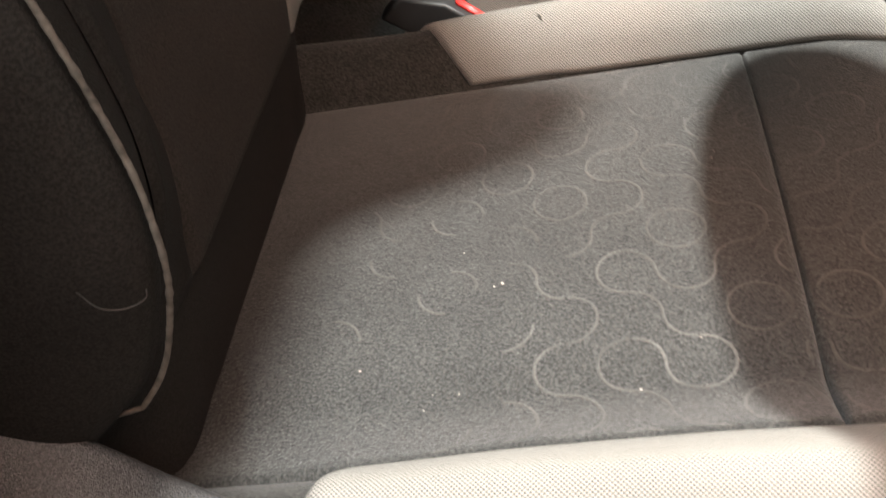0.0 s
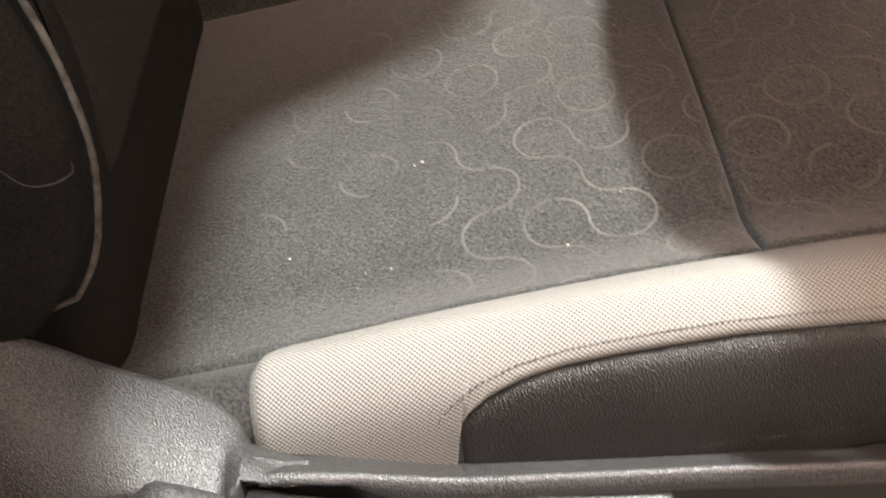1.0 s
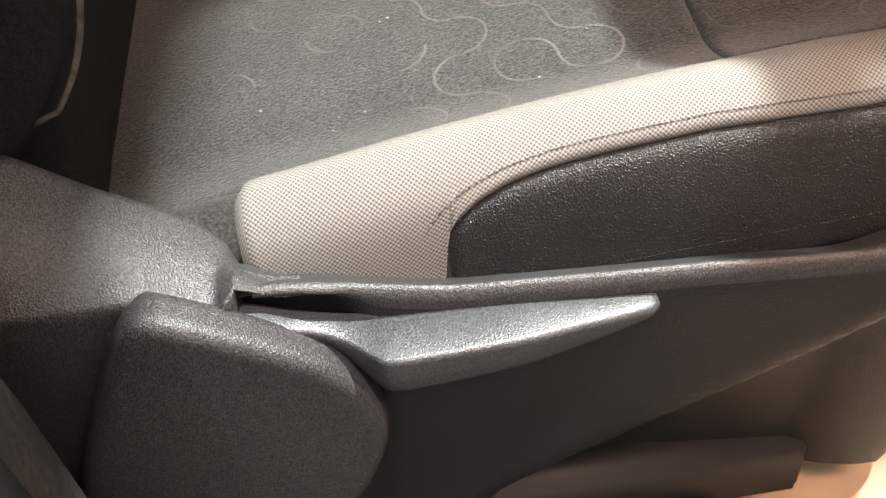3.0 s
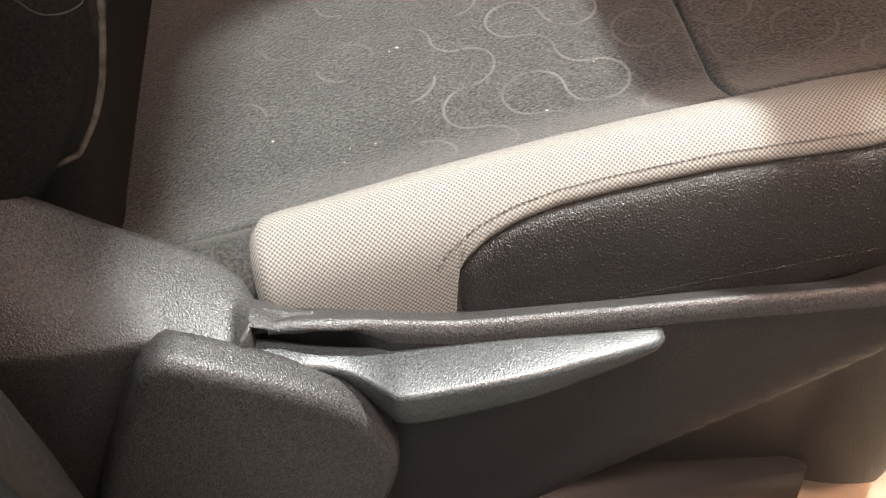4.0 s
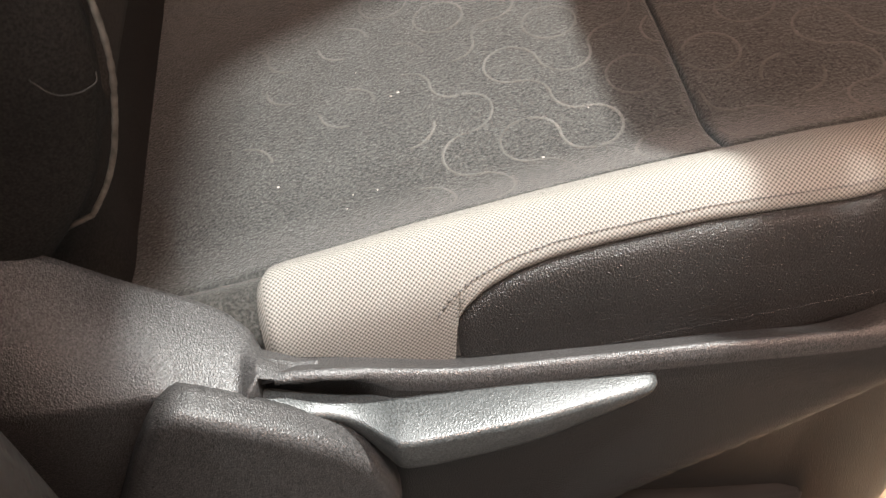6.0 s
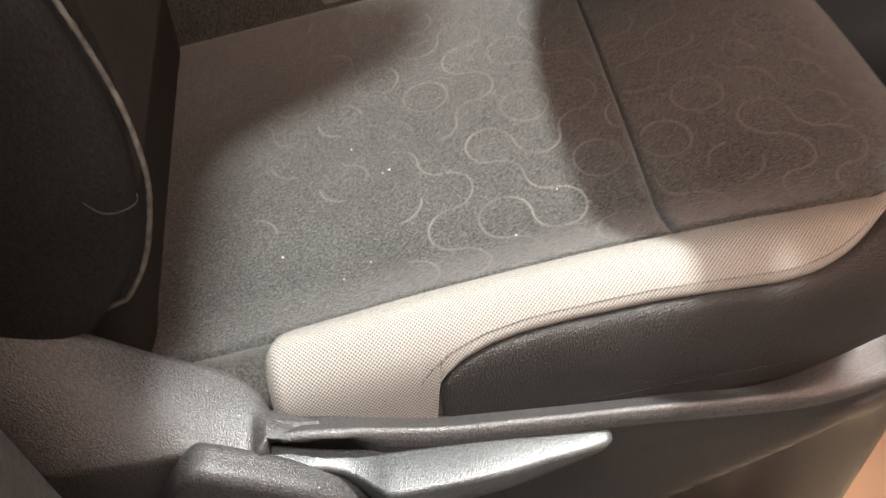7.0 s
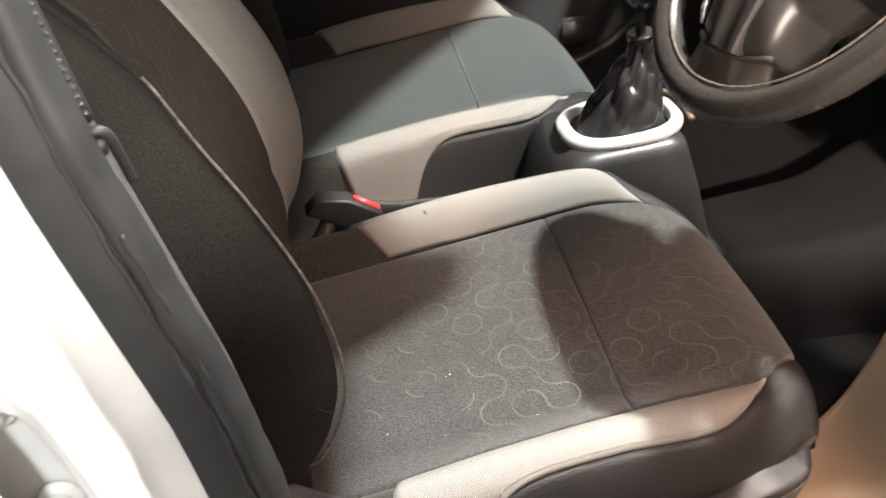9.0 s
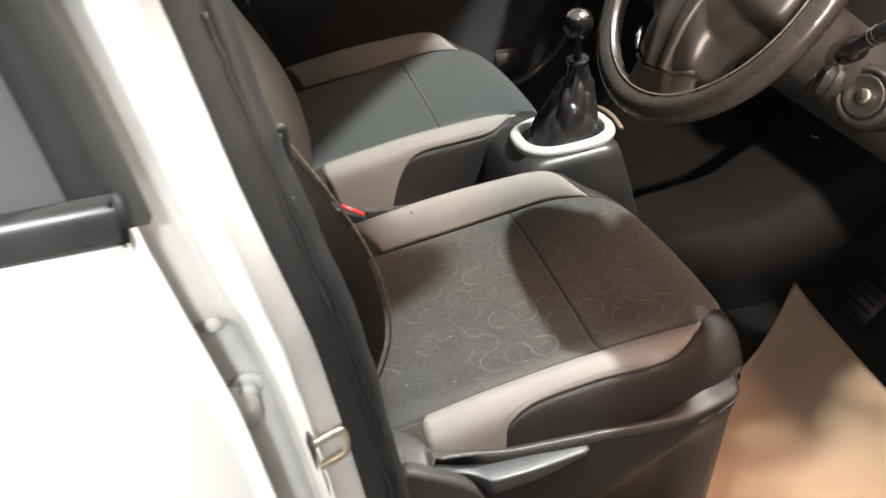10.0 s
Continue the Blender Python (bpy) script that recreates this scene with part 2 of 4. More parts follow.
def prism(outline, axis, lo, hi, bevel=0.0, seg=3):
    """An outline in the two other axes, drawn out along an axis, with rounded edges."""
    bm = bmesh.new()
    def at(a, b, c):
        return {"x": (c, a, b), "y": (a, c, b), "z": (a, b, c)}[axis]
    lo_v = [bm.verts.new(at(a, b, lo)) for a, b in outline]
    hi_v = [bm.verts.new(at(a, b, hi)) for a, b in outline]
    bm.faces.new(lo_v)
    bm.faces.new(hi_v)
    for i in range(len(outline)):
        j = (i + 1) % len(outline)
        bm.faces.new((lo_v[i], lo_v[j], hi_v[j], hi_v[i]))
    bmesh.ops.recalc_face_normals(bm, faces=bm.faces)
    if bevel:
        caps = [e for e in bm.edges if (e.verts[0] in lo_v) == (e.verts[1] in lo_v)]
        bmesh.ops.bevel(bm, geom=caps, offset=bevel, segments=seg, affect="EDGES", profile=0.6)
    return bm


def block(x0, x1, y0, y1, z0, z1, bevel=0.004, seg=2):
    bm = bmesh.new()
    bmesh.ops.create_cube(bm, size=1, matrix=Matrix.LocRotScale(((x0 + x1) / 2, (y0 + y1) / 2, (z0 + z1) / 2), None, (x1 - x0, y1 - y0, z1 - z0)))
    if bevel:
        bmesh.ops.bevel(bm, geom=bm.edges[:], offset=bevel, segments=seg, affect="EDGES")
    return bm


def turned(profile, n=28):
    """A body of revolution about z from (radius, height) pairs."""
    rows = [[(r * math.cos(a), r * math.sin(a), h) for a in np.linspace(0, 2 * math.pi, n, endpoint=False)] for r, h in profile]
    return sheet(rows, close_v=True)


def moved(bm, m):
    bmesh.ops.transform(bm, matrix=m, verts=bm.verts)
    return bm


# ---- front seats ----
CREST = [(-0.25, 0.342), (-0.12, 0.352), (-0.073, 0.357), (-0.02, 0.366), (0.061, 0.3775), (0.115, 0.3825), (0.215, 0.388),
         (0.255, 0.387), (0.285, 0.378), (0.305, 0.369), (0.33, 0.354), (0.36, 0.33)]
SEAM_RISE = [(-0.25, 0.006), (-0.10, 0.012), (-0.05, 0.016), (0.0, 0.021), (0.10, 0.023), (0.20, 0.020), (0.25, 0.012), (0.29, 0.0), (0.36, 0.0)]
# height of the light cloth's lower edge along the outer side
CUTOUT = [(-0.0015, 0.318), (0.0, 0.333), (0.0025, 0.341), (0.008, 0.350), (0.019, 0.361), (0.035, 0.370), (0.054, 0.376), (0.08, 0.380), (0.131, 0.385), (0.185, 0.385), (0.32, 0.384)]
TRIM_TOP = [(-0.25, 0.340), (-0.12, 0.338), (-0.09, 0.335), (-0.055, 0.320), (0.0, 0.312), (0.056, 0.306), (0.114, 0.303), (0.172, 0.304), (0.222, 0.307),
            (0.27, 0.318), (0.31, 0.318), (0.34, 0.31), (0.40, 0.30)]
SKIRT_TOP = [(-0.27, 0.27), (-0.13, 0.285), (-0.108, 0.338), (-0.095, 0.345), (-0.065, 0.342), (0.0, 0.3245), (0.08, 0.3185), (0.137, 0.3155), (0.216, 0.309), (0.28, 0.312), (0.33, 0.300), (0.37, 0.285)]
NOSE_A, NOSE_B = 0.298, 0.381


def centre_z(x):
    return 0.331 + 0.131 * min(x, 0.24) + 0.06 * max(0, x - 0.24)


def nose_drop(x):
    k = min(1, max(0, (x - NOSE_A) / (NOSE_B - NOSE_A)))
    return 0.085 * (1 - math.sqrt(1 - k * k))


@functools.lru_cache(maxsize=None)
def half_width(x):
    return 0.262 - 0.088 * max(0, (x - 0.2) / 0.18) ** 2.5


LOWER = [0.0]


@functools.lru_cache(maxsize=None)
def section(x, n=60, side=-1):
    """The bolster across the seat at x: y (positive outwards) and z from the inner seam over the crest to the trim."""
    w, c, d = half_width(x), centre_z(x), nose_drop(x)
    k = max(c + 0.004, table(x, CREST) + (0.006 if side > 0 else 0))
    lo = min(table(x, TRIM_TOP) - 0.006, c - d - 0.058) - LOWER[0]
    q = min(1, max(0, (x - 0.275) / 0.06))
    r = c - 0.004 + (table(x, SEAM_RISE) if side < 0 else 0)
    pts = [(w - 0.064, r - d), (w - 0.053, lerp(lerp(r, k, 0.60 if side < 0 else 0.62), c - 0.0045, q) - d), (w - 0.036, lerp(k, c - 0.007, q) - d), (w - 0.021, lerp(k - 0.006, c - 0.014, q) - d),
           (w - 0.010, lerp(k - 0.021, c - 0.029, q) - d), (w - 0.003, lerp(lerp(k, c - 0.01, q) - d, lo, 0.60)), (w + 0.0005, lo)]
    return smooth(pts, n)


def bolster(side, x, s):
    p = section(x, 60, side)
    i = s * (len(p) - 1)
    k = min(int(i), len(p) - 2)
    y, z = lerp(p[k], p[k + 1], i - k)
    return (x, side * y, z)


@functools.lru_cache(maxsize=None)
def panel_edge(x):
    """How far out over the bolster the light cloth reaches at x."""
    if x <= 0.0:
        return 1.0
    if x > 0.20:
        return panel_edge(0.20) * max(0.03, 1 - ((x - 0.20) / 0.108) ** 2.4)
    p = section(x)
    crest, lo = int(np.argmax(p[:, 1])), p[-1, 1]
    if LOWER[0]:
        line = np.full(len(p), lo + (p[crest, 1] - 0.020 - lo) * (1 - (1 - min(1, x / 0.12)) ** 3.6))
    else:
        line = float(np.interp(x, *zip(*CUTOUT))) - 0.95 * (0.262 - p[:, 0])
    gap = p[:, 1] - line
    far = [i for i in range(crest + 1, len(p)) if gap[i] <= 0]
    if not far:
        return 1.0
    i = far[0]
    return (i - gap[i] / min(-1e-6, gap[i] - gap[i - 1])) / (len(p) - 1)


def centre(x, y):
    w = half_width(x) - 0.064
    q = min(1, abs(y) / w)
    k = max(0, (q - 0.72) / 0.28)
    return (x, y, centre_z(x) + 0.008 * (1 - q ** 2.5) - 0.004 + (table(x, SEAM_RISE) * k * k * (1.6 - 0.6 * k) if y < 0 else 0) - nose_drop(x))


RIDGE = [(0.34, -0.215), (0.385, -0.180), (0.42, -0.150), (0.44, -0.138), (0.46, -0.131), (0.48, -0.125), (0.50, -0.1205), (0.54, -0.120), (0.58, -0.126),
         (0.60, -0.130), (0.62, -0.136), (0.65, -0.147), (0.70, -0.171), (0.744, -0.195), (0.80, -0.221), (0.868, -0.281), (0.94, -0.315), (1.05, -0.36)]
BACK_WIDE = [(0.34, 0.226), (0.44, 0.227), (0.50, 0.234), (0.56, 0.238), (0.60, 0.242), (0.65, 0.240), (0.70, 0.231), (0.80, 0.222), (1.05, 0.214)]


@functools.lru_cache(maxsize=None)
def back_section(z, n=41):
    """Half of the backrest across at height z, from its middle to the rear of its side: x and y."""
    r = table(z, RIDGE)
    w = table(z, BACK_WIDE)
    dish = 0.05 * min(1, max(0.25, (z - 0.36) / 0.16))
    foot = table(z, [(0.30, -0.166), (0.36, -0.164), (0.42, -0.158), (0.46, -0.158), (0.50, -0.164), (0.60, -0.20), (0.80, -0.30), (1.05, -0.45)])
    pts = [(max(foot, r - dish), 0), (max(foot, r - dish + 0.001), 0.07), (max(foot, r - dish + 0.006), 0.125), (max(foot - 0.004, r - 0.017), 0.185), (r - 0.002, w - 0.008), (r - 0.006, w + 0.006),
           (r - 0.03, w + 0.016), (r - 0.075, w + 0.02), (r - 0.13, w + 0.016)]
    return smooth(pts, n)


def back_point(side, z, s):
    p = back_section(z)
    i = s * (len(p) - 1)
    k = min(int(i), len(p) - 2)
    x, y = lerp(p[k], p[k + 1], i - k)
    return (x, side * y, z)


@functools.lru_cache(maxsize=None)
def back_share(z, y):
    """The share of the half section at which the backrest reaches y."""
    p = back_section(z)
    i = int(np.argmax(p[:, 1] >= y))
    return (i - (p[i, 1] - y) / max(1e-6, p[i, 1] - p[i - 1, 1])) / (len(p) - 1)


# which way each square of the weave is turned, row by row from the inner side to the door side
CHART = ["01001101", "10100001", "01100001", "11111001", "11111010", "01011001", "10100001", "01110111", "10010011", "01010111", "10010010"]
CHART_FRONT = ["010110", "110010", "011101", "111001", "010110", "101100", "111010", "111101", "111011", "011011", "101001"]
CHART_BACK = ["110100101", "011011010", "100101101", "011010011", "110101100", "001011010", "101100101"]


def loops(chart, x_at, y_at, cell_x, cell_y, place, lift, keep, worn, seed):
    """The woven pattern: quarter rings on a square grid, which join into rings and winding strings."""
    bm = bmesh.new()
    pick = random.Random(seed)
    for row, line in enumerate(chart):
        for i, mark in enumerate(line):
            j = len(chart) - 1 - row
            turn = (mark == "1") == ((i + j) % 2 == 0)
            for a0, cx, cy in (((0, 0, 0), (180, 1, 1)) if turn else ((90, 1, 0), (270, 0, 1))):
                gone = worn(x_at + (i + 0.5) * cell_x, y_at + (j + 0.5) * cell_y)
                if pick.random() < gone:
                    continue
                last = None
                for a in np.linspace(a0, a0 + 90, 12):
                    w = []
                    for k in (-1, 0, 1):
                        r = 0.5 + 0.027 * k
                        x, y = x_at + (i + cx + r * math.cos(radians(a))) * cell_x, y_at + (j + cy + r * math.sin(radians(a))) * cell_y
                        w.append((x + 0.0015 * math.sin(y * 41 + i), y + 0.0015 * math.sin(x * 37)))
                    if not all(keep(x, y) for x, y in w):
                        last = None
                        continue
                    cur = [bm.verts.new(Vector(place(x, y)) + lift * (1.0 if k == 1 else 0.9)) for k, (x, y) in enumerate(w)]
                    if last:
                        bm.faces.new((last[0], last[1], cur[1], cur[0]))
                        bm.faces.new((last[1], last[2], cur[2], cur[1]))
                    last = cur
    return bm


def front_seat(label, patterned, handle):
    seat = thing("front_seat", label, "car seat", "front seats")
    cloth = FABRIC if patterned else FABRIC_PLAIN
    # the cushion's body
    rows = []
    for x in [*np.linspace(-0.34, 0.28, 34), *np.linspace(0.29, 0.380, 16)]:
        p, o = section(x, 24, 1), section(x, 24, -1)
        w = half_width(x) - 0.064
        row = [(x, -y, z - 0.0025) for y, z in o[::-1]] + [(*centre(x, y)[:2], centre(x, y)[2] - 0.003) for y in np.linspace(-w, w, 13)[1:-1]]
        row += [(x, y, z - 0.0025) for y, z in p]
        rows.append([(row[0][0], row[0][1] * 0.98, 0.26)] + row + [(row[-1][0], row[-1][1] * 0.98, 0.26)])
    rows.append([(0.375, q[1] * 0.99, min(q[2], 0.27) - 0.005) for q in rows[-1]])
    part("cushion_body", sheet(rows), GUSSET, seat, "black cloth cushion body")
    # centre cloth in three pieces, with a cross seam
    def seam(y):
        return 0.167 + 0.04 * y
    def piece(lo, hi, n):
        rows = []
        for t in spaced(n, 0.8):
            row = []
            for v in spaced(64, 0.6):
                x = lerp(lo(0), hi(0), t)
                w = half_width(x) - 0.066
                y = lerp(-w, w, v)
                row.append(centre(lerp(lo(y), hi(y), t), y))
            rows.append(row)
        return sheet(rows, puff=0.003)
    def rear(y):
        return -0.103 + 0.12 * y
    part("seat_panel", piece(lambda y: -0.33, seam, 80), cloth, seat, "charcoal cloth seat panel, plain at its rear")
    part("front_panel", piece(seam, lambda y: 0.3795, 36), cloth, seat, "charcoal cloth front panel")
    if patterned:
        up = Vector((0, 0, 0.0036))
        def inside(x, y):
            return rear(y) + 0.004 < x < seam(y) - 0.004 and abs(y) < half_width(x) - 0.070
        def ahead(x, y):
            return seam(y) + 0.004 < x < 0.345 and abs(y) < half_width(x) - 0.070
        tagged(part("woven_pattern", loops(CHART, -0.1055, -0.2065, 0.0346, 0.0368, centre, up, inside, lambda x, y: 0.8 if x < 0.0 and y < 0.0 else 0.3 if x < 0.03 and y < 0 else 0.02, 5), LINE, seat, "pale winding loops woven into the cloth"), kind="stuff")
        tagged(part("woven_pattern", loops(CHART_FRONT, 0.149, -0.2065, 0.035, 0.0368, centre, up, ahead, lambda x, y: 0.04, 8), LINE, seat, "pale winding loops woven into the cloth"), kind="stuff")
    for side in (-1, 1):
        # light mesh cloth over the bolster
        xs = [*np.linspace(-0.093, 0.0, 40), *np.linspace(0.0004, 0.02, 30), *np.linspace(0.022, 0.306, 90)]
        rim = smooth([(x, 0.085 * panel_edge(x) * (0.985 if x <= 0 else 1)) for x in xs], 90)
        rows = []
        for t, (xe, se) in zip(np.linspace(0, 1, 90), rim):
            row = []
            for v in spaced(34, 0.7):
                back = 0.026 * max(0, (0.40 - v) / 0.40) ** 3 + (0.045 * v if LOWER[0] else 0) if side < 0 else 0.011 + 0.045 * max(0, 1 - v / 0.45)
                x = lerp(lerp(-0.093, 0.306, t), xe, v ** 1.5) + back * (1 - t) ** 2
                row.append(bolster(side, x, min(lerp(0.02, 1, v) * se / 0.085, 1)))
            rows.append(row)
        part("bolster_panel", sheet(rows, puff=0.003, along_x=True), LIGHT, seat, "light grey mesh cloth bolster panel")
        # black leatherette below it
        rows = []
        for t in spaced(50, 0.4):
            x = lerp(0.002, 0.3790, t)
            e = panel_edge(x)
            rows.append([bolster(side, x, lerp(min(0.97, e + 0.004) if x < 0.304 else 0.0, 1, v)) for v in spaced(18, 0.6)])
        part("side_panel", sheet(rows, puff=0.0022), VINYL, seat, "black leatherette side panel")
        seam_line = [Vector(bolster(side, x, lerp(panel_edge(x), 1, lerp(0.66, 0.82, x / 0.29)))) + Vector((0, side * 0.0019, 0.0003)) for x in np.linspace(0.03, 0.29, 60)]
        part("lower_seam", tube(seam_line, 0.0005, 6), RUBBER, seat, "black seam along the side panel")
        # stitching a finger's width inside the edge
        bm = bmesh.new()
        xs = np.linspace(0.0015, 0.29, 330)
        line = []
        for x in xs:
            e = panel_edge(x)
            q = Vector(bolster(side, x - 0.0075 * max(0, 1 - x / 0.05), max(0.03, e - 0.055)))
            line.append(q + Vector((0, side * 0.0030, 0.0022)))
        for i in range(0, len(line) - 2, 3):
            tube([line[i], line[i + 1], line[i + 2]], 0.00032, 5, bm)
        part("stitching", bm, STITCH, seat, "grey double-row stitching")
    # backrest
    zs = [*np.linspace(0.318, 0.62, 50), *np.linspace(0.63, 1.02, 30)]
    rows = []
    for z in zs:
        p = back_section(z)
        rows.append([(x - 0.003, -y, z) for x, y in p[::-1]] + [(x - 0.003, y, z) for x, y in p[1:]])
    part("backrest_body", sheet(rows, close_v=True), FABRIC_BACK, seat, "black cloth backrest")
    share = {z: (back_share(z, 0.132 - 0.028 * min(1, max(0, (z - 0.55) / 0.3))), back_share(z, table(z, BACK_WIDE) - 0.004), back_share(z, table(z, BACK_WIDE) - 0.036)) for z in zs}
    rows = [[back_point(-1, z, lerp(share[z][0], 0, v)) for v in spaced(12, 0.6)] + [back_point(1, z, lerp(0, share[z][0], v)) for v in spaced(12, 0.6)[1:]]
            for z in zs[14:]]
    part("backrest_panel", sheet(rows, puff=0.003), FABRIC_DARK, seat, "charcoal cloth backrest panel")
    for side in (-1, 1):
        rows = [[back_point(side, z, lerp(share[z][0], share[z][1 if side > 0 else 2], v)) for v in spaced(14, 0.7)] for z in zs[14:]]
        part("backrest_bolster", sheet(rows, puff=0.003), LIGHT if side > 0 else FABRIC_BACK, seat, "light grey cloth backrest bolster" if side > 0 else "black cloth backrest bolster")
        zz = np.linspace(0.412, 0.80, 160)
        line = []
        for z in zz:
            r = table(z, RIDGE)
            w = table(z, BACK_WIDE)
            line.append((r + 0.0012, side * (w + 0.0008), z))
        line[0] = (line[0][0] - 0.012, line[0][1], line[0][2] - 0.003)
        if side > 0 or not patterned:
            continue
        thread = smooth([(-0.146, -0.2545, 0.505), (-0.139, -0.2555, 0.498), (-0.131, -0.2530, 0.4955), (-0.1245, -0.2490, 0.4965), (-0.1235, -0.2475, 0.500)], 40)
        part("loose_thread", tube(thread, 0.0003, 6), LINE_DIM, seat, "loose pale thread on the backrest's side")
        part("piping", tube(line, [0.0014 + 0.0005 * noise.noise((z * 240, side, 0)) for z in zz], 8), PIPE, seat, "frayed pale grey piping")
    if patterned:
        def on_back(z, y):
            return back_point(1 if y > 0 else -1, z, back_share(z, max(0.002, abs(y))))
        tagged(part("woven_pattern", loops(CHART_BACK, 0.56, -0.129, 0.036, 0.0368, on_back, Vector((0.0042, 0, 0)), lambda x, y: abs(y) < 0.115, lambda x, y: 0.3, 3), LINE_DIM, seat, "pale winding loops woven into the backrest"), kind="stuff")
    # plastic skirt round the seat base
    plan = [(-0.27, -0.282), (-0.12, -0.281), (0.0, -0.280), (0.10, -0.281), (0.18, -0.283), (0.245, -0.281), (0.296, -0.267), (0.333, -0.239), (0.352, -0.19),
            (0.360, -0.12), (0.364, 0.0)]
    plan = plan + [(x, -y) for x, y in plan[-2::-1]]
    path = smooth(plan, 160)
    rows, rim_rows = [], []
    for i, (x, y) in enumerate(path):
        a, b = path[max(0, i - 1)], path[min(len(path) - 1, i + 1)]
        d = np.array([b[1] - a[1], a[0] - b[0]])
        d /= np.linalg.norm(d)
        zt = table(x, SKIRT_TOP)
        zt -= LOWER[0] + 0.11 * min(1, max(0, (y - 0.05) / 0.1))
        kink = 0.150 + 0.50 * max(0, min(x, 0.25))
        fore = 0.6 * min(1, max(0, (x - 0.10) / 0.15))
        under = min(1, max(0, (x + 0.02) / 0.08)) * (1 - min(1, max(0, (x - 0.23) / 0.07)))
        wide = 0.020 * min(1, max(0, (x - 0.20) / 0.08))
        rec = -0.010 * min(1, max(0, (-0.035 - x) / 0.02)) if y < 0 else 0
        dip, thin = 1 - wide / 0.020, 1 + 45 * rec
        prof = [(-0.045 - wide, zt - 0.008 - 0.014 * dip + 0.9 * wide), (-0.022 - wide, zt - 0.003 - 0.010 * dip + 0.75 * wide), (-0.010 - wide * 0.7, zt - 0.001 - 0.0035 * dip + 0.4 * wide), (-0.0045 - wide * 0.35, zt - 0.0005), (-0.0012, zt - 0.0035 * thin - 0.1 * wide),
                (0, zt - 0.007 * thin), (rec * 0.85, zt - 0.012 * thin), (0.0012 + rec, zt - 0.022), (0.0015 + rec, lerp(zt, kink, 0.5)), (rec * 0.5, kink), (-0.008 + 0.004 * fore - 0.012 * under, kink - 0.022), (-0.016 + 0.010 * fore - 0.030 * under, kink - 0.06), (-0.036 + 0.024 * fore - 0.034 * under, min(0.10, kink - 0.09)), (-0.045 + 0.030 * fore - 0.030 * under, 0.07 - 0.03 * fore)]
        rows.append([(x + d[0] * o, y + d[1] * o, z) for o, z in smooth(prof, 44)])
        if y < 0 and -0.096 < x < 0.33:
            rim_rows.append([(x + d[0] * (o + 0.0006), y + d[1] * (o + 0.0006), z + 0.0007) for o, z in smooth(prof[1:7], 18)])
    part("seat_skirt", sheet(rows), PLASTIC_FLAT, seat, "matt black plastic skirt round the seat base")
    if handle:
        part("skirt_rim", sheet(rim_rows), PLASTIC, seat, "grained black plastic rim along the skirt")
    part("seat_rail", block(-0.22, 0.24, -0.235, -0.20, 0.02, 0.075), RUBBER, seat, "black steel seat rail")
    part("seat_rail", block(-0.22, 0.24, 0.20, 0.235, 0.02, 0.075), RUBBER, seat, "black steel seat rail")
    if handle:
        seat_side(seat)
    return seat


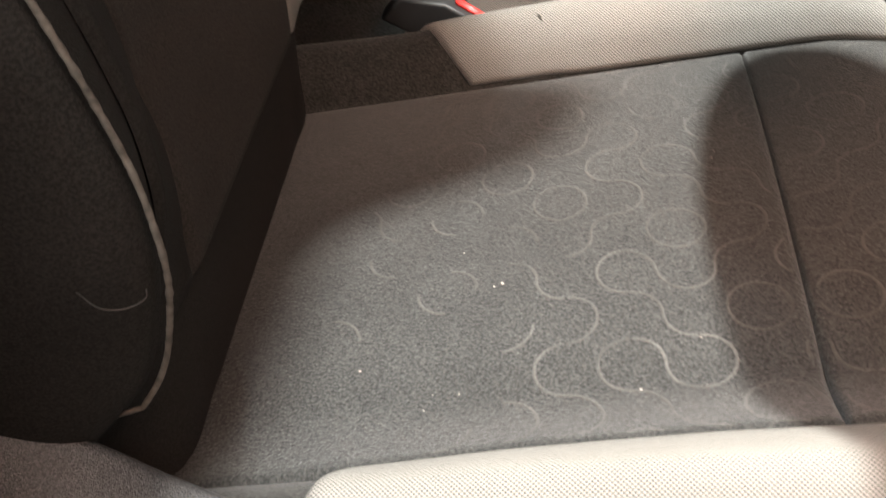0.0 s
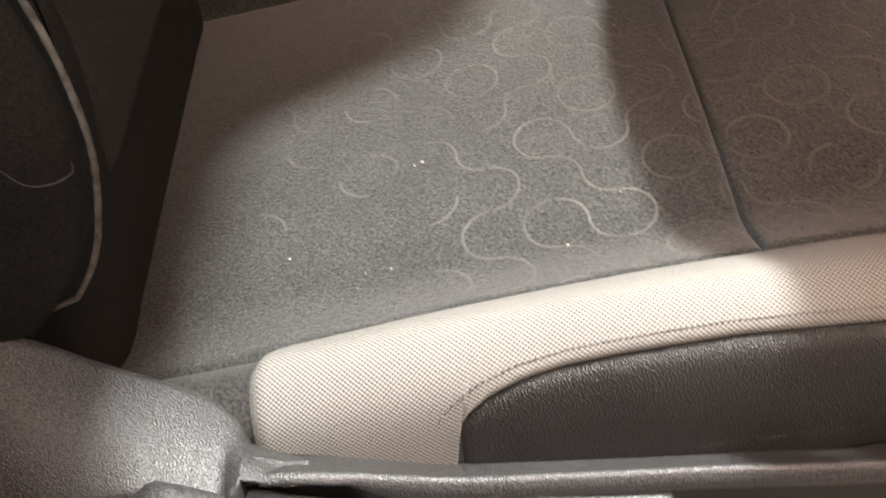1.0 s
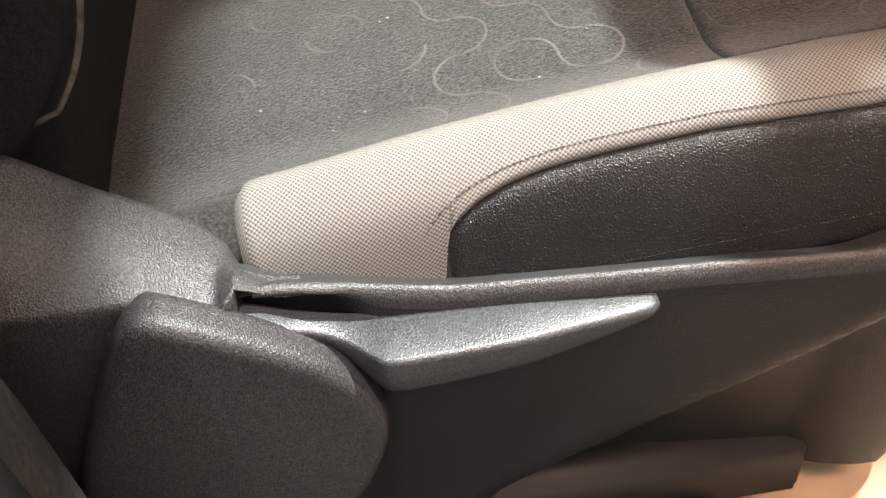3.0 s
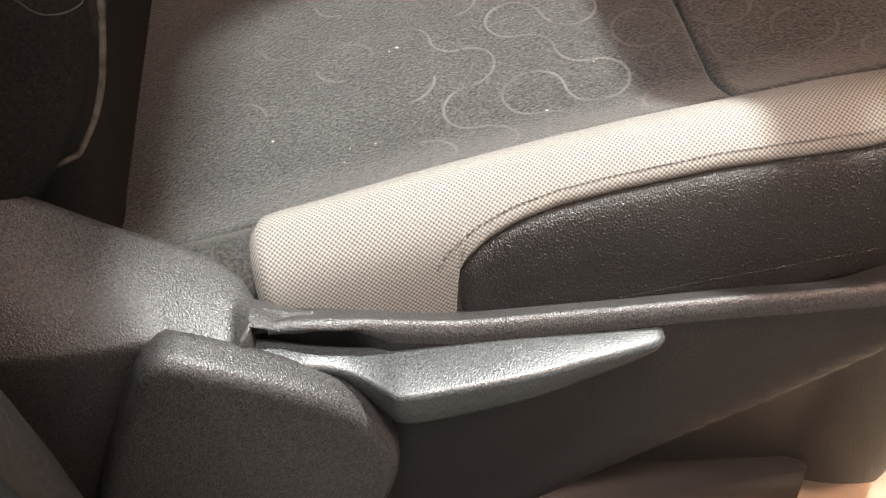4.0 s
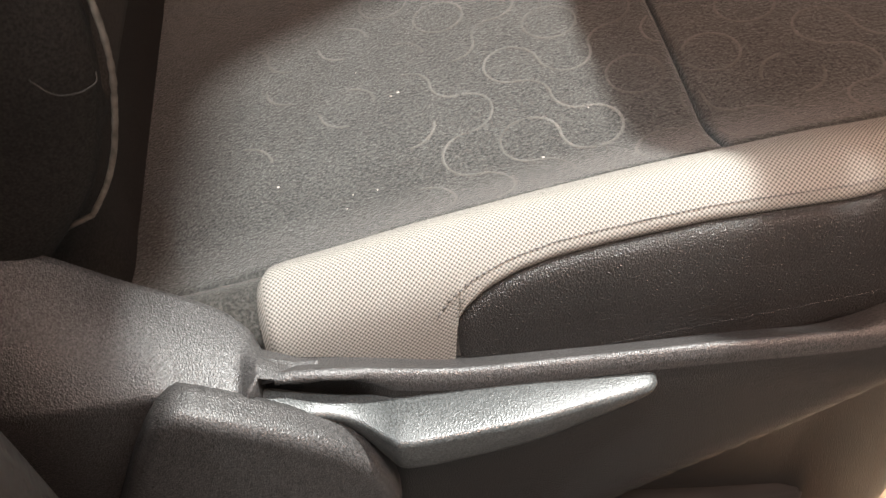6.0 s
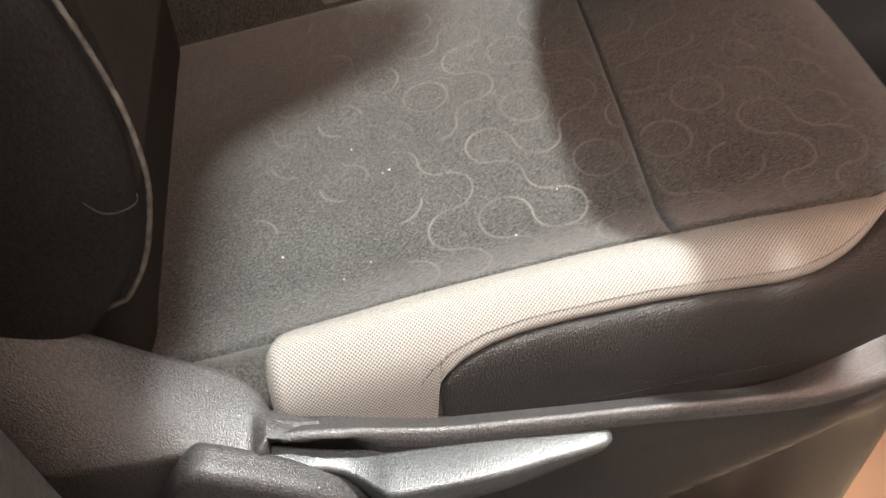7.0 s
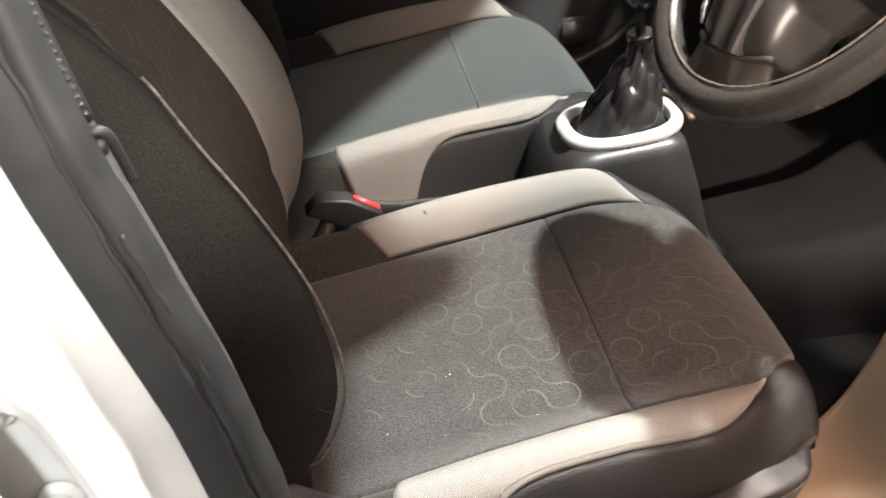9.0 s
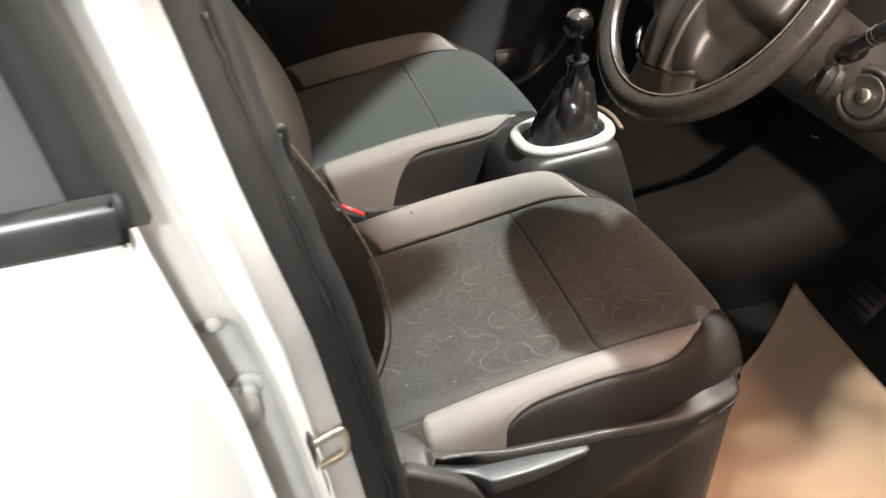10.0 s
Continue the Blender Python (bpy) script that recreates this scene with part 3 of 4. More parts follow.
def seat_side(seat):
    """The recliner shield, the hinge cover and the height lever on the door side."""
    top = smooth([(-0.093, -0.2575, 0.3405), (-0.098, -0.247, 0.344), (-0.104, -0.2415, 0.347), (-0.111, -0.237, 0.351), (-0.129, -0.2355, 0.364), (-0.152, -0.235, 0.3795), (-0.182, -0.236, 0.404), (-0.215, -0.240, 0.425), (-0.26, -0.245, 0.45)], 70)
    low = smooth([(-0.0935, -0.282, 0.3490), (-0.0955, -0.2845, 0.3475), (-0.0985, -0.2865, 0.3455), (-0.104, -0.2875, 0.3415), (-0.118, -0.288, 0.348), (-0.136, -0.289, 0.3575), (-0.155, -0.291, 0.3595),
                  (-0.18, -0.293, 0.362), (-0.205, -0.294, 0.366), (-0.23, -0.294, 0.370), (-0.26, -0.294, 0.375)], 70)
    rows = []
    for a, b in zip(top, low):
        row = [a + np.array((0.0, 0.012, -0.03)), a + np.array((0, 0.003, -0.004))]
        for v in np.linspace(0, 1, 16):
            row.append(lerp(a, b, v) + np.array((0, 0, 0.0035 * math.sin(math.pi * v))))
        row += [b + np.array((0, -0.0016, -0.002)), b + np.array((0, -0.002, -0.006)), b + np.array((0, 0.0, -0.05)), (b[0], b[1] + 0.02, 0.12)]
        rows.append(row)
    ends = []
    for t in np.linspace(1, 0, 6):
        x = lerp(-0.0925, -0.066, t)
        zt = table(x, SKIRT_TOP)
        a, b = np.array((x, lerp(-0.2575, -0.262, t), lerp(0.3405, zt - 0.010, min(1, 1.6 * t)))), np.array((x, lerp(-0.2825, -0.2800, t), lerp(0.3485, zt - 0.0048, min(1, 1.6 * t))))
        row = [a + np.array((0.0, 0.012, -0.03)), a + np.array((0, 0.003, -0.004))]
        row += [lerp(a, b, v) + np.array((0, 0, 0.0035 * math.sin(math.pi * v) * (1 - t))) for v in np.linspace(0, 1, 16)]
        row += [b + np.array((0, 0.0015, -0.0015)), b + np.array((0, 0.006, -0.0012)), b + np.array((0, 0.010, -0.001)), b + np.array((0, 0.014, -0.001))]
        ends.append(row)
    rows = ends + rows
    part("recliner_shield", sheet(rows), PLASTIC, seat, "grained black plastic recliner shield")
    outline = smooth([(-0.160, 0.325), (-0.146, 0.350), (-0.1375, 0.3590), (-0.129, 0.3590), (-0.101, 0.342), (-0.070, 0.320), (-0.054, 0.304), (-0.045, 0.285), (-0.040, 0.262),
                      (-0.046, 0.236), (-0.062, 0.205), (-0.10, 0.17), (-0.17, 0.15), (-0.20, 0.20), (-0.185, 0.27)], 44)
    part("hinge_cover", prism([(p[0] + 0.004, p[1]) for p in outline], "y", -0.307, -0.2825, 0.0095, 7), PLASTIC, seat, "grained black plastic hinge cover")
    # height lever: a loft of rounded boxes
    stations = [(-0.112, -0.277, -0.289, 0.3315, 0.008), (-0.104, -0.276, -0.292, 0.3345, 0.011), (-0.090, -0.276, -0.293, 0.3345, 0.012), (-0.072, -0.276, -0.290, 0.3265, 0.010),
                (-0.062, -0.276, -0.290, 0.323, 0.0105), (-0.054, -0.276, -0.292, 0.3205, 0.013), (-0.046, -0.276, -0.297, 0.3185, 0.018), (-0.038, -0.276, -0.304, 0.317, 0.023), (-0.031, -0.276, -0.308, 0.3165, 0.025),
                (-0.01, -0.276, -0.307, 0.3145, 0.0245), (0.03, -0.276, -0.303, 0.3115, 0.022), (0.06, -0.276, -0.297, 0.3085, 0.018), (0.082, -0.277, -0.293, 0.3065, 0.0135),
                (0.0945, -0.2775, -0.290, 0.3052, 0.010), (0.0985, -0.2785, -0.287, 0.3042, 0.0075), (0.0995, -0.280, -0.285, 0.3025, 0.005)]
    st = smooth(stations, 60)
    rows = []
    for x, yb, yf, zt, h in st:
        r = min(0.0032, h * 0.3, (yb - yf) * 0.3)
        ring = []
        for cy, cz, a0 in ((yb - r, zt - r, 90), (yb - r, zt - h + r, 0), (yf + r + 0.001, zt - h + r, -90), (yf + r, zt - r - 0.0015, 180)):
            for a in (a0, a0 - 30, a0 - 60, a0 - 90):
                ring.append((x, cy + r * math.cos(radians(a)), cz + r * math.sin(radians(a))))
        rows.append(ring)
    bm = sheet(rows, close_v=True)
    bm.verts.ensure_lookup_table()
    n = len(rows[0])
    bm.faces.new([bm.verts[i] for i in range(n)])
    bm.faces.new([bm.verts[i] for i in range(len(bm.verts) - n, len(bm.verts))])
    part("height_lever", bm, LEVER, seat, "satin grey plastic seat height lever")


driver = front_seat("driver's seat in charcoal loop-patterned cloth with light grey bolsters", True, True)
LOWER[0] = 0.045
section.cache_clear()
panel_edge.cache_clear()
passenger = front_seat("passenger seat in plain grey-green cloth with light grey bolsters", False, False)
passenger.location = (0.004, 0.70, -0.006)
LOWER[0] = 0.0
section.cache_clear()
panel_edge.cache_clear()

# ---- gear console ----
console = thing("gear_console", "black centre console with a silver gear lever surround", "console")
rows = []
for x in np.linspace(-0.32, 0.95, 50):
    zt = table(x, [(-0.32, 0.13), (0.14, 0.14), (0.19, 0.24), (0.225, 0.36), (0.245, 0.380), (0.412, 0.388), (0.428, 0.375), (0.440, 0.20), (0.50, 0.17), (0.70, 0.18), (0.95, 0.30)])
    w = table(x, [(-0.32, 0.075), (0.15, 0.085), (0.24, 0.088), (0.42, 0.086), (0.6, 0.10), (0.95, 0.13)])
    rows.append([(x, 0.36 + sgn * w * k, z) for sgn, k, z in ((-1, 1.12, -0.01), (-1, 1.05, zt - 0.10), (-1, 1.0, zt - 0.018), (-1, 0.93, zt - 0.004), (-1, 0.8, zt),
                                                           (1, 0.8, zt), (1, 0.93, zt - 0.004), (1, 1.0, zt - 0.018), (1, 1.05, zt - 0.10), (1, 1.12, -0.01))])
part("console_body", sheet(rows[:31]), CONSOLE, console)
part("floor_tunnel", sheet(rows[30:]), CARPET, console, "black carpeted tunnel under the dashboard")


def bezel_ring(k, z, n=60):
    """The rounded oblong of the gear surround."""
    out = []
    for a in np.linspace(0, 2 * math.pi, n, endpoint=False):
        c, s = math.cos(a), math.sin(a)
        x = 0.333 + (0.089 * k) * math.copysign(abs(c) ** 0.75, c)
        y = 0.357 + (0.071 * k) * math.copysign(abs(s) ** 0.75, s)
        out.append((x, y, z + 0.06 * (x - 0.33)))
    return out


part("gear_surround", sheet([bezel_ring(k, z) for k, z in ((1.0, 0.384), (1.010, 0.388), (1.0, 0.392), (0.97, 0.395), (0.91, 0.3975), (0.84, 0.3985), (0.815, 0.3975), (0.80, 0.394), (0.795, 0.372))], close_v=True),
     SILVER, console, "silver painted gear surround")
rows = []
for t in np.linspace(0, 1, 40):
    row = []
    for i, (x, y, z) in enumerate(bezel_ring(0.77, 0.378, 96)):
        a = 2 * math.pi * i / 96
        f = min(1, (t / 0.72)) ** 0.75
        wide = 0.0185 - 0.002 * math.sin(math.pi * min(1, max(0, (t - 0.6) / 0.4)))
        px, py = lerp(x, 0.362 + wide * math.cos(a), f), lerp(y, 0.362 + wide * math.sin(a), f)
        slack = math.sin(math.pi * min(1, t / 0.93)) ** 0.8
        fold = 0.014 * slack * (abs(math.sin(1.5 * a + 2.2 * t + 0.4)) - 0.5) + 0.007 * slack * (abs(math.sin(3.5 * a - 5 * t)) - 0.5)
        dip = 0.010 * slack * (abs(math.sin(2.5 * a + 9 * t)) - 0.5)
        row.append((px + fold * math.cos(a), py + fold * math.sin(a), lerp(z, 0.519, t ** 0.85) + dip))
    rows.append(row)
part("gear_boot", sheet(rows, close_v=True), BOOT, console, "creased black leather gear boot")
part("boot_collar", moved(turned([(0.0, 0.0), (0.0185, 0.0), (0.0195, 0.002), (0.0195, 0.005), (0.018, 0.006), (0.009, 0.004), (0, 0.004)]), pose(0.362, 0.362, 0.5145, 4, -6, 0)), BOOT, console)
part("gear_stick", moved(turned([(0.0, 0), (0.0068, 0), (0.0068, 0.05), (0, 0.05)]), pose(0.362, 0.361, 0.515)), RUBBER, console, "black gear stick")
part("gear_knob", moved(turned([(0.0, 0.0), (0.008, 0.0), (0.014, 0.003), (0.0205, 0.010), (0.0240, 0.020), (0.0247, 0.029), (0.0232, 0.0365), (0.0215, 0.040)]), pose(0.362, 0.361, 0.556)), GLOSS, console, "gloss black gear knob")
part("knob_cap", moved(turned([(0.0222, 0.0385), (0.0215, 0.0410), (0.0175, 0.0455), (0.010, 0.0490), (0.0, 0.0505)]), pose(0.362, 0.361, 0.556)), CHROME, console, "chrome cap on the gear knob")
part("cubby_edge", tube(smooth([(0.420, 0.438, 0.388), (0.434, 0.415, 0.390), (0.440, 0.38, 0.388), (0.441, 0.345, 0.380)], 24), 0.0050, 8), BROWN, console, "brown cubby edge behind the gear surround")

# ---- belt buckle between the seats ----
buckle = thing("seat_belt_buckle", "black seat belt buckle with a red release button", "seat belt buckle")
tilt = pose(-0.044, 0.398, 0.296, 0, 35, 0)
part("buckle_body", moved(prism([(-0.075, -0.050), (-0.070, -0.020), (-0.030, -0.002), (0.027, 0.0), (0.030, -0.010), (0.026, -0.034), (-0.02, -0.046)], "y", -0.016, 0.016, 0.004, 3), tilt), RUBBER, buckle, "matt black buckle housing")
part("release_button", moved(block(-0.021, 0.024, -0.0045, 0.0045, -0.003, 0.0036, 0.0015), tilt), RED, buckle, "red release button")
part("buckle_stalk", tube([(-0.17, 0.39, 0.10), (-0.14, 0.395, 0.20), (-0.095, 0.398, 0.285)], 0.013, 10), RUBBER, buckle)

# ---- steering wheel, column and dash ----
WC, WT, WR, TURN = (0.378, -0.035, 0.780), 39, 0.190, -11
wheel = thing("steering_wheel", "worn dark leather three-spoke steering wheel with satin spoke trims", "steering wheel")
U, V = Vector((math.sin(radians(WT)), 0, math.cos(radians(WT)))), Vector((0, 1, 0))
N = Vector((-math.cos(radians(WT)), 0, math.sin(radians(WT))))


def on_wheel(r, deg, out=0.0):
    """A point of the wheel: radius, degrees from the left side upwards, and height towards the driver."""
    return Vector(WC) + V * (r * math.cos(radians(deg))) + U * (r * math.sin(radians(deg))) + N * out


rows = []
for a in np.linspace(0, 360, 96, endpoint=False):
    rows.append([on_wheel(WR + 0.0175 * math.cos(b), a, 0.0155 * math.sin(b)) for b in np.linspace(0, 2 * math.pi, 16, endpoint=False)])
part("rim", sheet(rows, close_u=True, close_v=True), WHEEL, wheel, "worn dark grey leather rim")
part("rim_seam", tube([on_wheel(WR - 0.0150, a, 0.0115) for a in np.linspace(0, 360, 96, endpoint=False)], 0.0012, 6, closed=True), PIPE, wheel, "pale inner rim seam")


def hub_radius(a):
    """The airbag cover's outline: it reaches out to the bottom spoke and, widened to block lamp light, to the side
    spokes.
    """
    def lobe(mid, half, soft):
        k = max(0, min(1, (half + soft - abs((a - mid + 180) % 360 - 180)) / soft))
        return k * k * (3 - 2 * k)
    r = 0.106
    r = max(r, lerp(0.106, 0.144, lobe(-90 + TURN, 20, 16)))
    return max(r, lerp(0.106, 0.132, max(2.3 * lobe(12 + TURN, 24, 12), 1.8 * lobe(168 + TURN, 30, 16))))


rows = []
for k, h in ((0.98, -0.045), (1.0, -0.010), (0.99, 0.004), (0.95, 0.013), (0.84, 0.021), (0.62, 0.027), (0.35, 0.030), (0.02, 0.031)):
    rows.append([on_wheel(k * hub_radius(a), a, h) for a in np.linspace(0, 360, 180, endpoint=False)])
part("hub", sheet(rows, close_v=True), HUB, wheel, "dark grey airbag hub")
rows = []
for t in np.linspace(0, 1, 20):
    r, w = lerp(0.143, -0.03, t), lerp(0.021, 0.052, t ** 1.3)
    row = []
    for k, h in ((-1.12, -0.012), (-1.06, 0.002), (-1.0, 0.0065), (-0.93, 0.0085), (-0.45, 0.0090), (-0.38, 0.0065), (0.38, 0.0065), (0.45, 0.0090), (0.93, 0.0085), (1.0, 0.0065), (1.06, 0.002), (1.12, -0.012)):
        mid = on_wheel(r, -90 + TURN, np.interp(r, (0, 0.09, 0.125, 0.143), (0.030, 0.024, 0.016, 0.011)) + h)
        row.append(mid + on_wheel(w * k, TURN, 0) - Vector(WC))
    rows.append(row)
part("hub_ridge", sheet(rows), HUB, wheel, "raised middle of the airbag hub")
rows = []
for t in np.linspace(0, 1, 12):
    r = lerp(0.1475, WR - 0.004, t)
    half = lerp(24, 21 + 3 * t, t)
    row = []
    for k in np.linspace(-1, 1, 33):
        ridge = 0.006 * (1 - t) * (1 if abs(k) < 0.42 else max(0, 1 - (abs(k) - 0.42) / 0.1))
        row.append(on_wheel(r, -90 + TURN + k * half, lerp(0.012, 0.003, t) + ridge - 0.014 * abs(k) ** 6))
    rows.append(row)
bm = sheet(rows)
bmesh.ops.solidify(bm, geom=bm.faces[:], thickness=0.012)
part("lower_spoke", bm, WHEEL_SATIN, wheel, "satin grey lower spoke trim")
part("spoke_gap", tube([on_wheel(0.1455, a, 0.0085 - 0.010 * abs((a + 90 - TURN) / 28) ** 6) for a in np.linspace(-114 + TURN, -66 + TURN, 30)], 0.0030, 8), CARPET, wheel, "dark joint above the lower spoke")
part("spoke_clip", tube([on_wheel(0.140, -64 + TURN, 0.010), on_wheel(0.131, -58 + TURN, 0.012), on_wheel(0.124, -52 + TURN, 0.010)], [0.002, 0.0042, 0.002], 8), CHROME, wheel, "small chrome clip beside the lower spoke")
for a, wide in ((8 + TURN, 0.030), (172 + TURN, 0.030)):
    rows = []
    for t in np.linspace(0, 1, 12):
        r = lerp(0.095, WR - 0.004, t)
        w = wide * (1.25 - 0.45 * math.sin(math.pi * t * 0.7))
        ring = []
        for b in np.linspace(0, 2 * math.pi, 14, endpoint=False):
            off = math.degrees(w * math.cos(b) / r)
            ring.append(on_wheel(r, a + off, lerp(0.004, 0.0, t) + 0.010 * math.copysign(abs(math.sin(b)) ** 0.6, math.sin(b))))
        rows.append(ring)
    part("spoke", sheet(rows, close_v=True), WHEEL_SATIN, wheel, "satin grey side spoke")

column = thing("steering_column", "black plastic steering column shroud with stalks", "steering column")
rows = []
for t in np.linspace(0, 1, 12):
    c = Vector(WC) - N * lerp(0.05, 0.30, t)
    rows.append([c + V * (0.054 * math.cos(b)) + U * ((0.052 + 0.006 * t) * math.sin(b)) for b in np.linspace(0, 2 * math.pi, 24, endpoint=False)])
part("shroud", sheet(rows, close_v=True), DASH, column)
stalk = part("stalk", tube([(0.505, -0.118, 0.676), (0.503, -0.136, 0.690), (0.501, -0.146, 0.698), (0.5, -0.150, 0.702), (0.5, -0.185, 0.731), (0.5, -0.24, 0.775)], [0.012, 0.015, 0.015, 0.0105, 0.0105, 0.013], 14), GLOSS, column, "black control stalk with a stepped collar")
for k in (0.172, 0.179):
    part("band", tube([(0.5, -k, 0.7203 + (k - 0.172) * 0.8), (0.5, -k - 0.0022, 0.7221 + (k - 0.172) * 0.8)], 0.0113, 14), LEVER, stalk)
knob = part("switch_knob", moved(block(-0.014, 0.014, -0.017, 0.020, -0.025, 0.026, 0.008, 3), pose(0.520, -0.084, 0.630, 12, 0, 20)), LEVER, column, "grey-green switch knob beside the lock")
part("knob_grip", moved(block(-0.012, 0.010, -0.007, 0.007, -0.022, 0.026, 0.005, 3), pose(0.505, -0.095, 0.634, 22, 0, 20)), LEVER, knob)
part("knob_slot", moved(block(-0.006, 0.006, -0.006, 0.006, -0.024, 0.012, 0.003), pose(0.5065, -0.073, 0.624, 22, 0, 20)), RUBBER, knob, "dark gap in the switch knob")
part("knob_pin", moved(turned([(0, 0), (0.003, 0), (0.0028, 0.003), (0, 0.0038)], 12), pose(0.5035, -0.076, 0.636, 0, -90, 0)), CHROME, knob, "small bright pin")

dash = thing("dashboard", "dark grained plastic dashboard and knee panel", "dashboard")
rows = []
for y in np.linspace(-0.47, 1.14, 30):
    prof = [(1.15, 0.86), (0.85, 0.89), (0.72, 0.86), (0.645, 0.79), (0.63, 0.70), (0.615, 0.62), (0.60, 0.54), (0.625, 0.49), (0.70, 0.45), (0.80, 0.42), (0.95, 0.42)]
    rows.append([(x, y, z) for x, z in smooth(prof, 40)])
part("dash_panel", sheet(rows), DASH, dash)
# hood added out of view, sized to shade the front of the cushion
rows = []
for y in np.linspace(-0.115, 0.115, 20):
    k = y / 0.115
    rows.append([(x + 0.05 * k ** 6, y, z - 0.02 * k ** 6) for x, z in smooth([(0.525, 0.90), (0.506, 0.935), (0.535, 0.955), (0.68, 0.945), (0.80, 0.89)], 16)])
bm = sheet(rows)
bmesh.ops.solidify(bm, geom=bm.faces[:], thickness=0.012)
part("unseen_shade_hood", bm, DASH, dash)
part("slot_edge", tube([(0.600, 0.040, 0.475), (0.602, 0.024, 0.478)], 0.0006, 6), BROWN, dash, "thin reddish edge under the dashboard")
key = thing("ignition_lock", "round black ignition lock with a brass key slot", "ignition lock")
KM = look((0.556, -0.107, 0.608), (0.05, -0.30, 0.85)) @ pose(0, 0, 0, 180, 0, 0)
part("bezel", moved(turned([(0.0, -0.04), (0.044, -0.04), (0.042, -0.004), (0.037, 0.003), (0.031, 0.0), (0.030, -0.006), (0.0, -0.006)], 40), KM), RUBBER, key, "black ring round the lock")
part("lock_ring", moved(turned([(0.029, -0.006), (0.0285, 0.001), (0.026, 0.002), (0.021, -0.003), (0.0, -0.003)], 40), KM), CONSOLE, key)
part("key_barrel", moved(turned([(0.0105, -0.003), (0.0105, 0.0015), (0.0085, 0.003), (0.0, 0.003)], 24), KM), STEEL, key, "brass-coloured key barrel")
part("key_slot", moved(block(-0.0012, 0.0012, -0.005, 0.005, 0.003, 0.0036, 0), KM), RUBBER, key)

# ---- pedals, floor, paper mat ----
floor = tagged(part("floor", sheet([[(x, y, table(x, [(-1.2, 0), (0.72, 0.0), (0.80, 0.04), (1.02, 0.28), (1.12, 0.5)])) for y in np.linspace(-0.36, 1.14, 30)] for x in np.linspace(-1.2, 1.12, 60)]), CARPET),
               "black carpet over the car floor and toe board", "floor", kind="structure")
mat = thing("floor_paper", "creased brown protective paper on the driver's floor", "paper mat")
rows = []
for x in np.linspace(0.18, 0.70, 50):
    k = max(0, (x - 0.45) / 0.25)
    left = 0.02 + 0.13 * k ** 1.5
    row = []
    for v in np.linspace(0, 1, 40):
        y = lerp(-0.345, left, v)
        z = 0.018 + 0.085 * k ** 2 * (0.35 + 0.65 * v) + 0.012 * max(0, v - 0.8) ** 2 * 20 + 0.004 * noise.noise((x * 7, y * 7, 0)) + 0.0015 * noise.noise((x * 30, y * 30, 3))
        row.append((x, y, z))
    rows.append(row)
bm = sheet(rows)
bmesh.ops.solidify(bm, geom=bm.faces[:], thickness=0.0006)
part("paper_sheet", bm, PAPER, mat)
pedal = thing("brake_pedal", "worn black rubber pedal on a steel arm", "pedal")
PM = pose(0.80, 0.085, 0.085, 0, -48, 0)
part("pad", moved(block(-0.035, 0.035, -0.04, 0.04, -0.006, 0.008, 0.005, 3), PM), TRIM_GREY, pedal, "worn rubber pedal pad")
for k in (-0.022, -0.008, 0.008, 0.022):
    part("rib", moved(block(k - 0.003, k + 0.003, -0.034, 0.034, 0.007, 0.011, 0.001), PM), RUBBER, pedal)
part("arm", tube([(0.81, 0.085, 0.08), (0.88, 0.085, 0.16), (0.92, 0.085, 0.35), (0.90, 0.085, 0.46)], 0.009, 10), RUBBER, pedal)

# ---- door pillar and rear door ----
FRONT = [(-0.1, -0.135), (0.2, -0.140), (0.40, -0.152), (0.467, -0.161), (0.56, -0.172), (0.664, -0.186), (0.82, -0.222), (0.90, -0.237), (0.96, -0.249), (1.15, -0.294)]


def upright(plan, z0=-0.05, z1=1.17, n=40):
    """A piece of the pillar: offsets from its front line, swept up it. The roof end leans inwards."""
    rows = []
    for z in np.linspace(z0, z1, n):
        f = table(z, FRONT)
        lean = 0.16 * max(0, z - 0.85) ** 1.3
        rows.append([(f + dx, y + lean, z) for dx, y in plan])
    return sheet(rows)


def wavy(bm, amount):
    """Soft rubber does not run straight: a slow wave and small creases up the pillar."""
    for v in bm.verts:
        z = v.co.z
        v.co.x += amount * noise.noise((z * 13, 1.7, 0)) + 0.3 * amount * noise.noise((z * 60, v.co.y * 40, 2))
        v.co.y += 0.6 * amount * noise.noise((z * 17, 5.1, 0))
    return bm


pillar = tagged(thing("door_pillar", "white painted centre pillar with black door seal", "car pillar"), kind="structure")
part("inner_trim", upright(smooth([(-0.20, -0.335), (-0.10, -0.335), (-0.03, -0.345), (-0.006, -0.362), (0.0, -0.385), (-0.004, -0.402)], 20)), TRIM_GREY, pillar, "dark grey plastic pillar trim")
part("door_seal", wavy(upright([(-0.006 + 0.013 * math.cos(a), -0.409 + 0.016 * math.sin(a)) for a in np.linspace(0, 2 * math.pi, 12)], n=160), 0.0035), RUBBER, pillar, "black rubber door seal")
part("seal_lip", upright(smooth([(0.002, -0.414), (-0.010, -0.4235), (-0.022, -0.4285), (-0.036, -0.4300)], 10)), RUBBER, pillar, "black rubber seal lip")
rows = []
